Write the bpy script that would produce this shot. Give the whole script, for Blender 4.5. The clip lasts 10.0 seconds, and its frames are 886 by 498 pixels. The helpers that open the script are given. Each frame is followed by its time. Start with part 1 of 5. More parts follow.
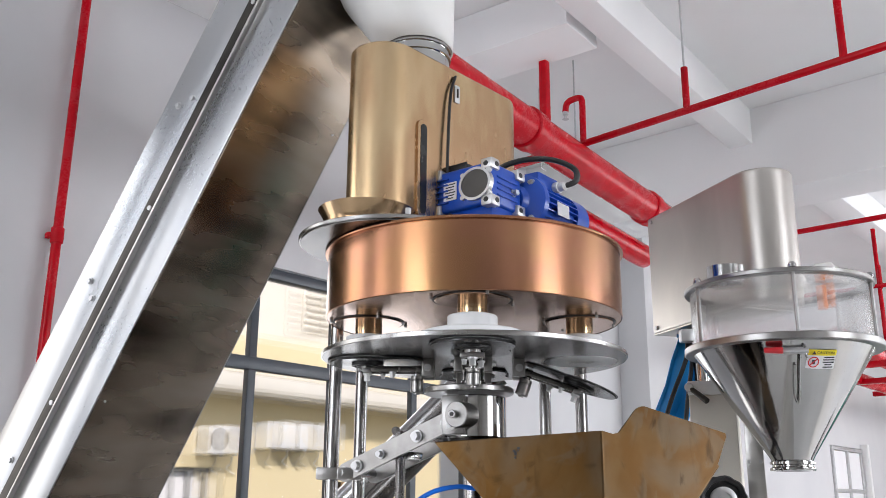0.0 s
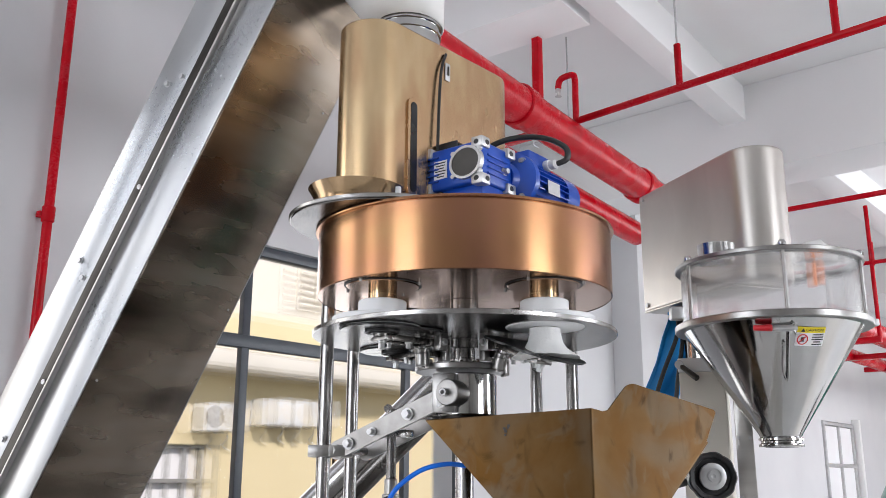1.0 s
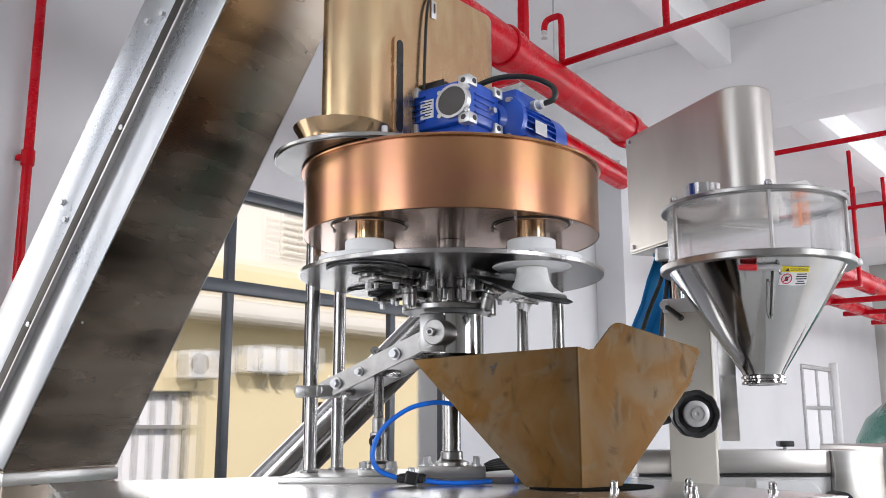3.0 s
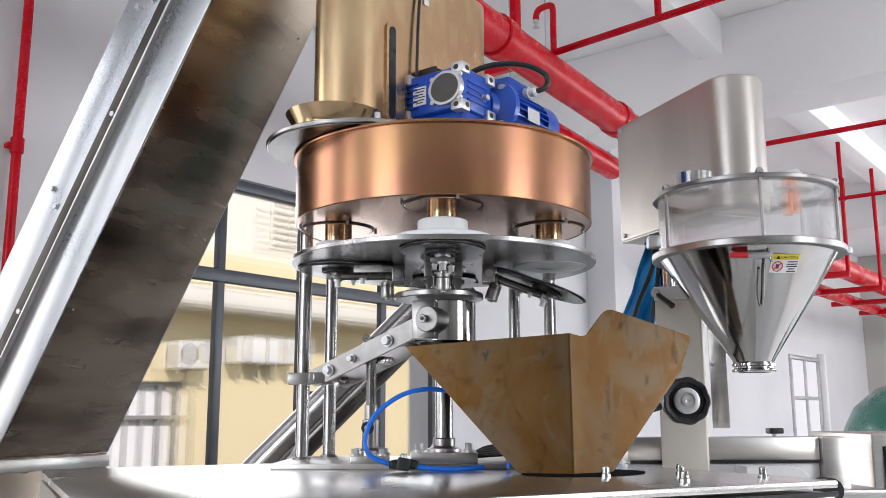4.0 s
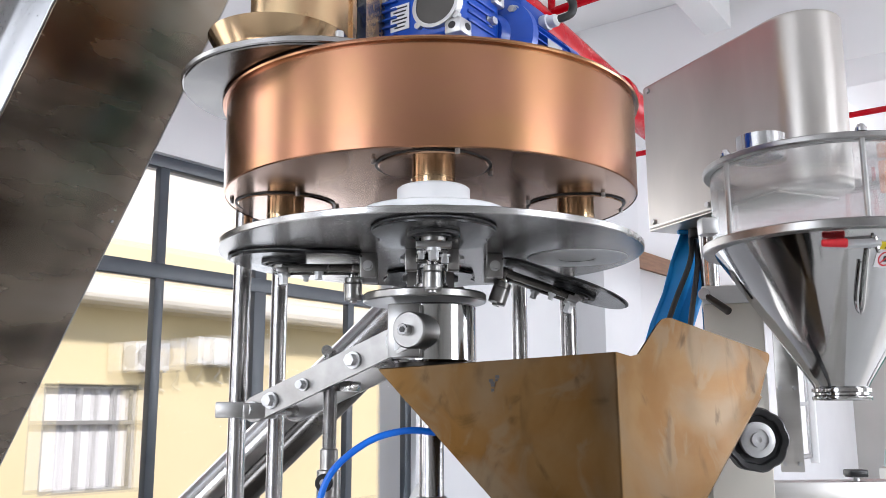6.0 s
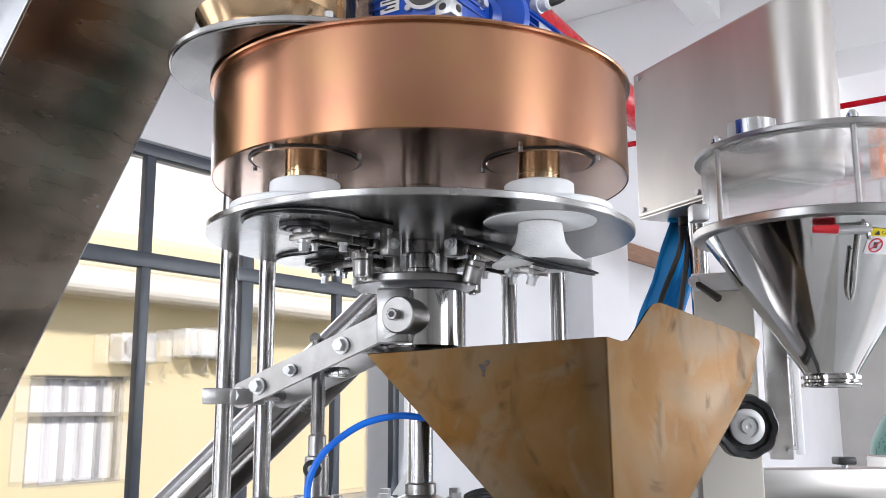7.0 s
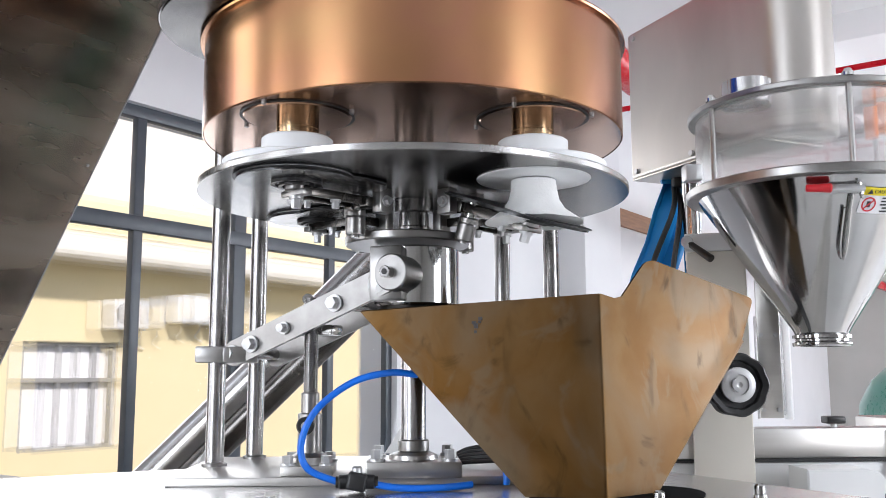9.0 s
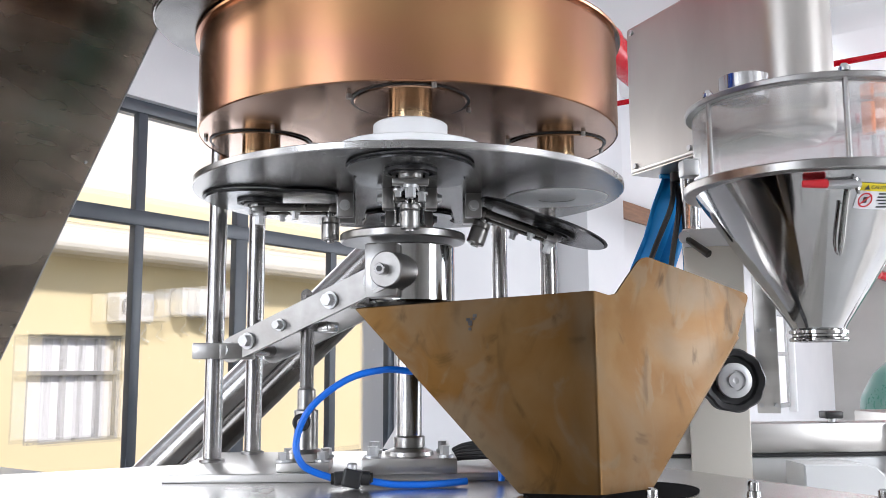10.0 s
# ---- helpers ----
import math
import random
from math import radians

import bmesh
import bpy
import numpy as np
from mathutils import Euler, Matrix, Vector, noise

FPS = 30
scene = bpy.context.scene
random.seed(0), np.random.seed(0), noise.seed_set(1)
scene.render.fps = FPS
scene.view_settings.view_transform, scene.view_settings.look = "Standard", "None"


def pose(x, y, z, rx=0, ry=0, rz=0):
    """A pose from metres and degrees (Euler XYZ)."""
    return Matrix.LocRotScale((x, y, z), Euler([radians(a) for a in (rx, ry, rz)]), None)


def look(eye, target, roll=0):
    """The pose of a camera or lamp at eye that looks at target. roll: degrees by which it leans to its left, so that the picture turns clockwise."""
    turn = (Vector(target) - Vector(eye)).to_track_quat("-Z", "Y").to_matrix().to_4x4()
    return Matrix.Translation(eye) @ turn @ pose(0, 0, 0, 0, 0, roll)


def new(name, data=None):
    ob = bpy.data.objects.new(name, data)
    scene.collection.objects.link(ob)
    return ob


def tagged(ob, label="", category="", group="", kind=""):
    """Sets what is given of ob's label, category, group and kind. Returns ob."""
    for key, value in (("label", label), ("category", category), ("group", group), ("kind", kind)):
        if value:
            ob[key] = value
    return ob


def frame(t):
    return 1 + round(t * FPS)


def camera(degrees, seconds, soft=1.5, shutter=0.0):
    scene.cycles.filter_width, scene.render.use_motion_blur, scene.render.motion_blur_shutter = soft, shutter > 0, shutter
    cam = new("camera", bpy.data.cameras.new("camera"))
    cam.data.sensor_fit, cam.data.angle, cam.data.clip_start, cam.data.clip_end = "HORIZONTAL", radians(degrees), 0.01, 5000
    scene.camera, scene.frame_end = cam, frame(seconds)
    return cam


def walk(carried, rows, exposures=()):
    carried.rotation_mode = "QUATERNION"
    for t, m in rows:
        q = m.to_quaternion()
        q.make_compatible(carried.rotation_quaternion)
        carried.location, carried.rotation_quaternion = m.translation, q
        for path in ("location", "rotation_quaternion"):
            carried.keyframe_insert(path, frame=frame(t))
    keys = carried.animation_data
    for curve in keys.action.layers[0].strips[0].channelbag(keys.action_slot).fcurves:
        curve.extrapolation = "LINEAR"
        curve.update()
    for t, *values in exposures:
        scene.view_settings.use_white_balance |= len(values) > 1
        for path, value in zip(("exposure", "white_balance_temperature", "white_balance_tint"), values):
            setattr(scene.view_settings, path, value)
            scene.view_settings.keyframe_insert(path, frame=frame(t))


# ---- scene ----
cam = camera(52.0, 10.0, 0.75)
PATH = [
    (0, pose(0.0166, -1.9174, 1.5797, 105.559, -0.420, 2.365)),
    (0.5, pose(0.0220, -1.9244, 1.5854, 104.822, -0.287, 2.345)),
    (1, pose(0.0255, -1.9178, 1.5824, 104.128, -0.221, 2.079)),
    (1.5, pose(0.0268, -1.9143, 1.5816, 103.190, -0.107, 1.853)),
    (2, pose(0.0253, -1.9133, 1.5751, 102.334, -0.035, 1.627)),
    (2.5, pose(0.0234, -1.9062, 1.5664, 101.640, 0.027, 1.344)),
    (3, pose(0.0181, -1.9087, 1.5683, 100.850, 0.126, 1.085)),
    (4.5, pose(0.0128, -1.9073, 1.5564, 100.281, 0.132, 0.311)),
    (4.6, pose(0.0131, -1.8905, 1.5592, 100.287, 0.131, 0.326)),
    (5, pose(0.0236, -1.6280, 1.6028, 100.395, 0.122, 0.680)),
    (5.2, pose(-0.0005, -1.5049, 1.6256, 100.358, 0.228, -0.196)),
    (5.6, pose(-0.0190, -1.3830, 1.6310, 100.340, 0.215, -1.300)),
    (6.5, pose(-0.0194, -1.3727, 1.6303, 100.119, 0.202, -1.719)),
    (7, pose(-0.0213, -1.3624, 1.6212, 99.812, 0.148, -2.287)),
    (7.5, pose(-0.0187, -1.3591, 1.6192, 99.025, 0.197, -2.504)),
    (8, pose(-0.0201, -1.3527, 1.6071, 98.676, 0.121, -2.743)),
    (8.5, pose(-0.0218, -1.3519, 1.6031, 98.246, 0.109, -2.793)),
    (9, pose(-0.0217, -1.3565, 1.6073, 97.783, 0.146, -2.756)),
    (9.5, pose(-0.0155, -1.3560, 1.6068, 97.674, 0.121, -2.712)),
    (10, pose(-0.0076, -1.3599, 1.6141, 97.280, 0.221, -2.432)),
]
walk(cam, PATH, [(0.0, -0.20, 6450, 15), (4.5, -0.20, 6450, 15), (5.6, 0.13, 6300, 15), (10.0, 0.13, 6300, 15)])

# ---- world, sun, large lights ----
world = bpy.data.worlds.new("sky")
scene.world = world
world.use_nodes = True
wn = world.node_tree
sky = wn.nodes.new("ShaderNodeTexSky")
sky.sky_type = "NISHITA"
sky.sun_disc = False
sky.sun_elevation, sky.sun_rotation = radians(35), radians(151)
wn.links.new(sky.outputs[0], wn.nodes["Background"].inputs[0])
wn.nodes["Background"].inputs[1].default_value = 0.15

YAW_ROOM = 52.0
ROOM = pose(0, 0, 0, 0, 0, YAW_ROOM)
YAW_TABLE = 27.0


def room(u, v, z):
    """A place of the room's own grid (along the window wall, towards it, up)."""
    return ROOM @ Vector((u, v, z))


sun_data = bpy.data.lights.new("sun", "SUN")
sun_data.energy, sun_data.angle, sun_data.color = 3.6, radians(0.6), (1.0, 0.95, 0.86)
sun_ob = new("sun", sun_data)
sun_ob.matrix_world = look(room(1.0, 0.0, 5.33), room(4.0, 7.0, 0.0))


def window_light(name, centre, toward, width, height, watts, colour=(1.0, 1.0, 1.0)):
    data = bpy.data.lights.new(name, "AREA")
    data.shape, data.size, data.size_y, data.energy, data.color = "RECTANGLE", width, height, watts, colour
    ob = new(name, data)
    ob.matrix_world = look(centre, toward)
    return ob


window_light("window_daylight", room(1.38, 1.86, 1.85), room(1.38, 0.0, 1.5), 2.0, 1.35, 19, (0.91, 0.965, 1.0))
window_light("north_bay_daylight", room(-1.35, 1.86, 2.1), room(-1.35, 0.0, 2.1), 0.8, 2.0, 14, (0.91, 0.965, 1.0))
window_light("north_end_daylight", room(-3.1, 1.86, 2.1), room(-3.1, 0.0, 2.1), 1.0, 2.0, 18, (0.91, 0.965, 1.0))
window_light("rear_window_daylight", room(0.5, -6.2, 2.25), room(0.5, -1.0, 3.0), 1.9, 2.2, 118, (0.91, 0.965, 1.0))
# Added fill lamp in an unseen opening, tilted up to brighten the ceiling.
window_light("rear_end_fill", room(7.0, -6.2, 2.25), room(5.5, -1.5, 6.0), 4.6, 2.2, 400, (0.91, 0.965, 1.0))
window_light("west_daylight", room(-5.4, 0.4, 2.25), room(0.0, 0.4, 2.4), 1.8, 2.2, 90, (0.91, 0.965, 1.0))
# Another added fill, for the far right ceiling; no east window is seen.
window_light("east_fill", room(11.2, -3.0, 2.25), room(5.5, -2.0, 4.6), 3.5, 2.2, 105, (0.93, 0.965, 1.0))
scene.view_settings.exposure = 0.15


# ---- materials ----
def nodes_of(name):
    mat = bpy.data.materials.new(name)
    mat.use_nodes = True
    tree = mat.node_tree
    return mat, tree, tree.nodes["Principled BSDF"]


def surface(name, colours, rough=0.5, metal=0.0, scale=6.0, stretch=(1, 1, 1), grain=120.0, bump=0.02, rough_var=0.1,
            coat=0.0, detail=4.0, piece=0.0, aniso=0.0):
    """A surface with large blotches between colours, fine grain in gloss and relief."""
    mat, tree, bsdf = nodes_of(name)
    add, link = tree.nodes.new, tree.links.new
    coord = add("ShaderNodeTexCoord")
    mapping = add("ShaderNodeMapping")
    mapping.inputs["Scale"].default_value = stretch
    link(coord.outputs["Object"], mapping.inputs["Vector"])
    big = add("ShaderNodeTexNoise")
    big.inputs["Scale"].default_value, big.inputs["Detail"].default_value = scale, detail
    link(mapping.outputs[0], big.inputs["Vector"])
    ramp = add("ShaderNodeValToRGB")
    ramp.color_ramp.elements[0].position, ramp.color_ramp.elements[1].position = 0.33, 0.67
    steps = ramp.color_ramp.elements
    steps[0].color, steps[1].color = (*colours[0], 1), (*colours[-1], 1)
    for n, c in enumerate(colours[1:-1]):
        steps.new(0.33 + 0.34 * (n + 1) / (len(colours) - 1)).color = (*c, 1)
    link(big.outputs["Fac"], ramp.inputs["Fac"])
    colour = ramp.outputs["Color"]
    if piece:
        info = add("ShaderNodeObjectInfo")
        shift = add("ShaderNodeHueSaturation")
        span = add("ShaderNodeMapRange")
        span.inputs["To Min"].default_value, span.inputs["To Max"].default_value = 1 - piece, 1 + piece
        link(info.outputs["Random"], span.inputs["Value"])
        link(span.outputs[0], shift.inputs["Value"])
        link(colour, shift.inputs["Color"])
        colour = shift.outputs["Color"]
    link(colour, bsdf.inputs["Base Color"])
    fine = add("ShaderNodeTexNoise")
    fine.inputs["Scale"].default_value, fine.inputs["Detail"].default_value = grain, 3.0
    link(mapping.outputs[0], fine.inputs["Vector"])
    mid = add("ShaderNodeMath")
    mid.operation = "MULTIPLY_ADD"
    mid.inputs[1].default_value = 0.6
    link(fine.outputs["Fac"], mid.inputs[0])
    link(big.outputs["Fac"], mid.inputs[2])
    if metal > 0.5:
        rough_var *= 0.6
    span2 = add("ShaderNodeMapRange")
    span2.inputs["From Min"].default_value, span2.inputs["From Max"].default_value = 0.4, 1.2
    span2.inputs["To Min"].default_value = max(0.02, rough - rough_var)
    span2.inputs["To Max"].default_value = min(1.0, rough + rough_var)
    link(mid.outputs[0], span2.inputs["Value"])
    link(span2.outputs[0], bsdf.inputs["Roughness"])
    bsdf.inputs["Metallic"].default_value = metal
    bsdf.inputs["Coat Weight"].default_value = coat
    if aniso:
        bsdf.inputs["Anisotropic"].default_value = aniso
        bsdf.inputs["Anisotropic Rotation"].default_value = 0.25
        ring = add("ShaderNodeTangent")
        ring.direction_type, ring.axis = "RADIAL", "Z"
        link(ring.outputs[0], bsdf.inputs["Tangent"])
    if metal > 0.5:
        bump *= 0.2
    if bump:
        relief = add("ShaderNodeBump")
        relief.inputs["Strength"].default_value, relief.inputs["Distance"].default_value = bump, 0.004
        link(fine.outputs["Fac"], relief.inputs["Height"])
        link(relief.outputs["Normal"], bsdf.inputs["Normal"])
    return mat


def stained(name, deep, light, grey, dark):
    """Sheet metal with heat tint, wiped grey smears, thin dark runs and a brushed gloss."""
    mat, tree, bsdf = nodes_of(name)
    add, link = tree.nodes.new, tree.links.new
    coord = add("ShaderNodeTexCoord")

    def cloud(scale, stretch, lo, hi, twist=0.0, detail=5.0, turn=0.0):
        mapping = add("ShaderNodeMapping")
        mapping.inputs["Scale"].default_value = stretch
        mapping.inputs["Rotation"].default_value = (0, radians(turn), 0)
        link(coord.outputs["Object"], mapping.inputs["Vector"])
        tex = add("ShaderNodeTexNoise")
        tex.inputs["Scale"].default_value, tex.inputs["Detail"].default_value = scale, detail
        tex.inputs["Distortion"].default_value = twist
        link(mapping.outputs[0], tex.inputs["Vector"])
        span = add("ShaderNodeMapRange")
        span.interpolation_type = "SMOOTHSTEP"
        span.inputs["From Min"].default_value, span.inputs["From Max"].default_value = lo, hi
        link(tex.outputs["Fac"], span.inputs["Value"])
        return span.outputs[0]

    def blend(below, fac, above, most=1.0):
        mix = add("ShaderNodeMix")
        mix.data_type = "RGBA"
        strength = add("ShaderNodeMath")
        strength.operation = "MULTIPLY"
        strength.inputs[1].default_value = most
        link(fac, strength.inputs[0])
        link(strength.outputs[0], mix.inputs[0])
        if isinstance(below, tuple):
            mix.inputs[6].default_value = (*below, 1)
        else:
            link(below, mix.inputs[6])
        mix.inputs[7].default_value = (*above, 1)
        return mix.outputs[2]

    colour = blend(deep, cloud(7.0, (1, 1, 1), 0.36, 0.62, 0.6), light)
    colour = blend(colour, cloud(5.0, (1, 1, 0.8), 0.42, 0.66, 1.2), grey, 0.85)
    colour = blend(colour, cloud(13.0, (1, 1, 0.75), 0.50, 0.62, 1.4, 6.0, 25), grey, 0.6)
    colour = blend(colour, cloud(15.0, (1, 1, 0.7), 0.56, 0.74, 1.6, 6.0, -20), dark, 0.7)
    colour = blend(colour, cloud(16.0, (1, 1, 0.45), 0.54, 0.76, 1.4, 4.0, 12), dark, 0.4)
    link(colour, bsdf.inputs["Base Color"])
    bsdf.inputs["Metallic"].default_value = 1.0
    gloss = add("ShaderNodeMapRange")
    gloss.inputs["To Min"].default_value, gloss.inputs["To Max"].default_value = 0.30, 0.48
    link(cloud(13.0, (1, 1, 0.6), 0.3, 0.7, 0.5), gloss.inputs["Value"])
    link(gloss.outputs[0], bsdf.inputs["Roughness"])
    relief = add("ShaderNodeBump")
    relief.inputs["Strength"].default_value, relief.inputs["Distance"].default_value = 0.06, 0.004
    link(cloud(9.0, (1, 1, 0.5), 0.2, 0.8), relief.inputs["Height"])
    link(relief.outputs["Normal"], bsdf.inputs["Normal"])
    return mat


def glass(name, colour=(1, 1, 1), rough=0.0, ior=1.45, see=0.0):
    mat, tree, bsdf = nodes_of(name)
    bsdf.inputs["Base Color"].default_value = (*colour, 1)
    bsdf.inputs["Roughness"].default_value = rough
    bsdf.inputs["IOR"].default_value = ior
    bsdf.inputs["Transmission Weight"].default_value = 1.0
    bsdf.inputs["Alpha"].default_value = 1.0 - see
    return mat


STEEL = surface("brushed_steel", [(0.40, 0.39, 0.385), (0.47, 0.46, 0.455)], 0.24, 1.0, 5, (1, 1, 9), 160, 0.03, 0.07)
POLISHED = surface("polished_steel", [(0.47, 0.465, 0.46), (0.55, 0.545, 0.54)], 0.10, 1.0, 8, (1, 1, 1), 200, 0.006, 0.05)
SATIN = surface("satin_steel", [(0.50, 0.485, 0.465), (0.58, 0.565, 0.545)], 0.33, 1.0, 3, (1, 1, 14), 90, 0.03, 0.07)
# Stained steel darkened so the shaded, floor-mirroring underside is in the colour.
PLATE_STEEL = surface("stained_shade_toned_steel", [(0.085, 0.078, 0.073), (0.135, 0.127, 0.120), (0.18, 0.17, 0.16)], 0.24, 1.0, 9, (1, 1, 1), 140, 0.01, 0.09)
FRAME_STEEL = surface("milled_steel", [(0.29, 0.28, 0.27), (0.38, 0.37, 0.36)], 0.32, 1.0, 30, (1, 1, 1), 220, 0.03, 0.08)
TABLE_STEEL = surface("table_steel", [(0.74, 0.73, 0.715), (0.82, 0.81, 0.79)], 0.26, 1.0, 5, (1, 1, 1), 12, 0.0, 0.05)
COPPER = surface("copper_drum_metal", [(0.425, 0.238, 0.112), (0.415, 0.208, 0.104), (0.405, 0.193, 0.116), (0.425, 0.228, 0.116)], 0.25, 1.0, 3.5, (1, 1, 1.3), 6, 0.0, 0.03, aniso=0.35)
COPPER_FLOOR = surface("tarnished_drum_floor", [(0.40, 0.235, 0.155), (0.49, 0.305, 0.21)], 0.17, 1.0, 5, (1, 1, 1), 60, 0.0, 0.05)
HOUSING_STEEL = surface("warm_housing_steel", [(0.46, 0.435, 0.405), (0.55, 0.52, 0.485), (0.50, 0.475, 0.45)], 0.34, 1.0, 4, (1, 1, 0.4), 110, 0.0, 0.06)
BRASS = surface("brass_sheet", [(0.60, 0.41, 0.225), (0.69, 0.51, 0.30), (0.56, 0.365, 0.205), (0.66, 0.455, 0.275)], 0.26, 1.0, 7, (1, 1, 0.3), 60, 0.0, 0.05)
BRASS_TUBE = surface("brass_tube_metal", [(0.44, 0.29, 0.165), (0.54, 0.38, 0.225)], 0.17, 1.0, 12, (1, 1, 1), 90, 0.01, 0.05)
HOPPER = stained("stained_bronze_sheet", (0.104, 0.051, 0.0145), (0.118, 0.068, 0.027), (0.112, 0.081, 0.051), (0.030, 0.017, 0.007))
# Smudges plus dark cross bands that paint reflections of the surroundings into the colour.
UNDERSIDE = surface("smudged_reflection_band_steel", [(0.048, 0.040, 0.031), (0.15, 0.122, 0.095), (0.26, 0.213, 0.167), (0.30, 0.255, 0.21)], 0.27, 1.0, 2.6, (2.6, 0.6, 1), 9, 0.0, 0.08, detail=3.0)
SIDE_STEEL = surface("conveyor_side_steel", [(0.40, 0.42, 0.445), (0.47, 0.475, 0.485), (0.50, 0.495, 0.485)], 0.28, 1.0, 1.6, (1.2, 1, 2), 120, 0.0, 0.03)
RAIL_DARK = surface("dull_rail_steel", [(0.045, 0.041, 0.037), (0.085, 0.078, 0.070)], 0.42, 1.0, 6, (1, 1, 1), 100, 0.03, 0.08)
NYLON = surface("white_nylon", [(0.80, 0.81, 0.82), (0.86, 0.86, 0.86)], 0.42, 0.0, 20, (1, 1, 1), 150, 0.02, 0.06)
POWDER = surface("white_powder", [(0.88, 0.88, 0.87), (0.94, 0.94, 0.93)], 0.95, 0.0, 30, (1, 1, 1), 260, 0.3, 0.03)
BLUE = surface("blue_enamel", [(0.004, 0.062, 0.42), (0.006, 0.085, 0.52)], 0.33, 0.0, 14, (1, 1, 1), 180, 0.02, 0.07, coat=0.1)
BLUE_HOSE = surface("blue_hose_plastic", [(0.004, 0.14, 0.68), (0.005, 0.17, 0.76)], 0.3, 0.0, 20, (1, 1, 1), 90, 0.0, 0.04)
BLUE_FILM = surface("blue_sheet_plastic", [(0.008, 0.25, 0.66), (0.015, 0.34, 0.78)], 0.35, 0.0, 10, (1, 1, 1), 60, 0.05, 0.08)
BLACK = surface("black_plastic", [(0.012, 0.012, 0.013), (0.022, 0.022, 0.023)], 0.38, 0.0, 14, (1, 1, 1), 160, 0.03, 0.08)
DARK_CAP = surface("grey_rubber_cap", [(0.06, 0.055, 0.05), (0.08, 0.075, 0.07)], 0.55, 0.0, 14, (1, 1, 1), 160, 0.02, 0.08)
CAST = surface("bare_cast_aluminium", [(0.52, 0.52, 0.53), (0.62, 0.62, 0.62)], 0.40, 0.7, 30, (1, 1, 1), 200, 0.06, 0.1)
WHITE_PAINT = surface("white_enamel", [(0.76, 0.77, 0.77), (0.82, 0.82, 0.81)], 0.32, 0.0, 4, (1, 1, 1), 120, 0.01, 0.06)
PLASTER = surface("white_wall_paint", [(0.60, 0.60, 0.615), (0.66, 0.66, 0.67)], 0.75, 0.0, 1.5, (1, 1, 1), 60, 0.06, 0.08)
# Near-black colour stands in for the dark floor mirrored in the flap steel.
FLAP_STEEL = surface("dark_reflection_flap_steel", [(0.016, 0.016, 0.016), (0.030, 0.029, 0.029)], 0.22, 0.0, 12, (1, 1, 1), 40, 0.0, 0.06)
# Lighter copy of the plate steel; its colour carries the lit edge.
RIM_STEEL = surface("lit_edge_steel", [(0.37, 0.36, 0.35), (0.44, 0.43, 0.42)], 0.26, 1.0, 9, (1, 1, 1), 140, 0.01, 0.06)
VOID = surface("unlit_opening", [(0.006, 0.006, 0.006), (0.010, 0.010, 0.010)], 0.95, 0.0, 9, (1, 1, 1), 80, 0.0, 0.03)
VOID.node_tree.nodes["Principled BSDF"].inputs["Specular IOR Level"].default_value = 0.05
HALL_PAINT = surface("grey_beige_hall_paint", [(0.38, 0.37, 0.35), (0.46, 0.45, 0.43)], 0.75, 0.0, 1.2, (1, 1, 1), 60, 0.06, 0.08)
SLAB = surface("white_ceiling_paint", [(0.85, 0.845, 0.85), (0.89, 0.885, 0.885)], 0.8, 0.0, 1.2, (1, 1, 1), 50, 0.06, 0.06)
RED = surface("red_pipe_paint", [(0.44, 0.0005, 0.006), (0.52, 0.001, 0.010), (0.48, 0.004, 0.014)], 0.26, 0.0, 6, (1, 1, 1), 140, 0.02, 0.08)
RED.node_tree.nodes["Principled BSDF"].inputs["Specular IOR Level"].default_value = 0.22
RED_PLASTIC = surface("red_grip_plastic", [(0.55, 0.012, 0.02), (0.62, 0.02, 0.03)], 0.35, 0.0, 20, (1, 1, 1), 100, 0.0, 0.05)
ORANGE = surface("orange_plastic", [(0.85, 0.20, 0.02), (0.90, 0.24, 0.03)], 0.4, 0.0, 20, (1, 1, 1), 100, 0.0, 0.05)
FRAME_GREY = surface("slate_window_frame", [(0.045, 0.055, 0.070), (0.060, 0.070, 0.085)], 0.4, 0.0, 10, (1, 1, 1), 100, 0.01, 0.08)
YELLOW = surface("pale_yellow_render", [(0.70, 0.595, 0.365), (0.74, 0.635, 0.405)], 0.85, 0.0, 0.8, (1, 1, 1), 30, 0.08, 0.05)
CREAM = surface("cream_render", [(0.76, 0.72, 0.64), (0.82, 0.78, 0.70)], 0.85, 0.0, 0.8, (1, 1, 1), 30, 0.08, 0.05)
ASPHALT = surface("grey_yard_concrete", [(0.22, 0.22, 0.21), (0.32, 0.31, 0.30)], 0.85, 0.0, 0.6, (1, 1, 1), 25, 0.2, 0.08)
FLOOR = surface("light_grey_floor_paint", [(0.58, 0.58, 0.565), (0.66, 0.655, 0.64)], 0.35, 0.0, 0.7, (1, 1, 1), 30, 0.04, 0.1)
GREEN = surface("green_tank_paint", [(0.02, 0.16, 0.12), (0.03, 0.20, 0.15)], 0.28, 0.0, 6, (1, 1, 1), 90, 0.01, 0.06, coat=0.3)
YELLOW_LABEL = surface("yellow_label_print", [(0.85, 0.68, 0.02), (0.88, 0.72, 0.03)], 0.4, 0.0, 20, (1, 1, 1), 80, 0.0, 0.05)
WHITE_LABEL = surface("white_label_print", [(0.80, 0.80, 0.82), (0.84, 0.84, 0.86)], 0.4, 0.0, 20, (1, 1, 1), 80, 0.0, 0.05)
INK = surface("black_print", [(0.02, 0.02, 0.025), (0.03, 0.03, 0.035)], 0.5, 0.0, 20, (1, 1, 1), 80, 0.0, 0.05)
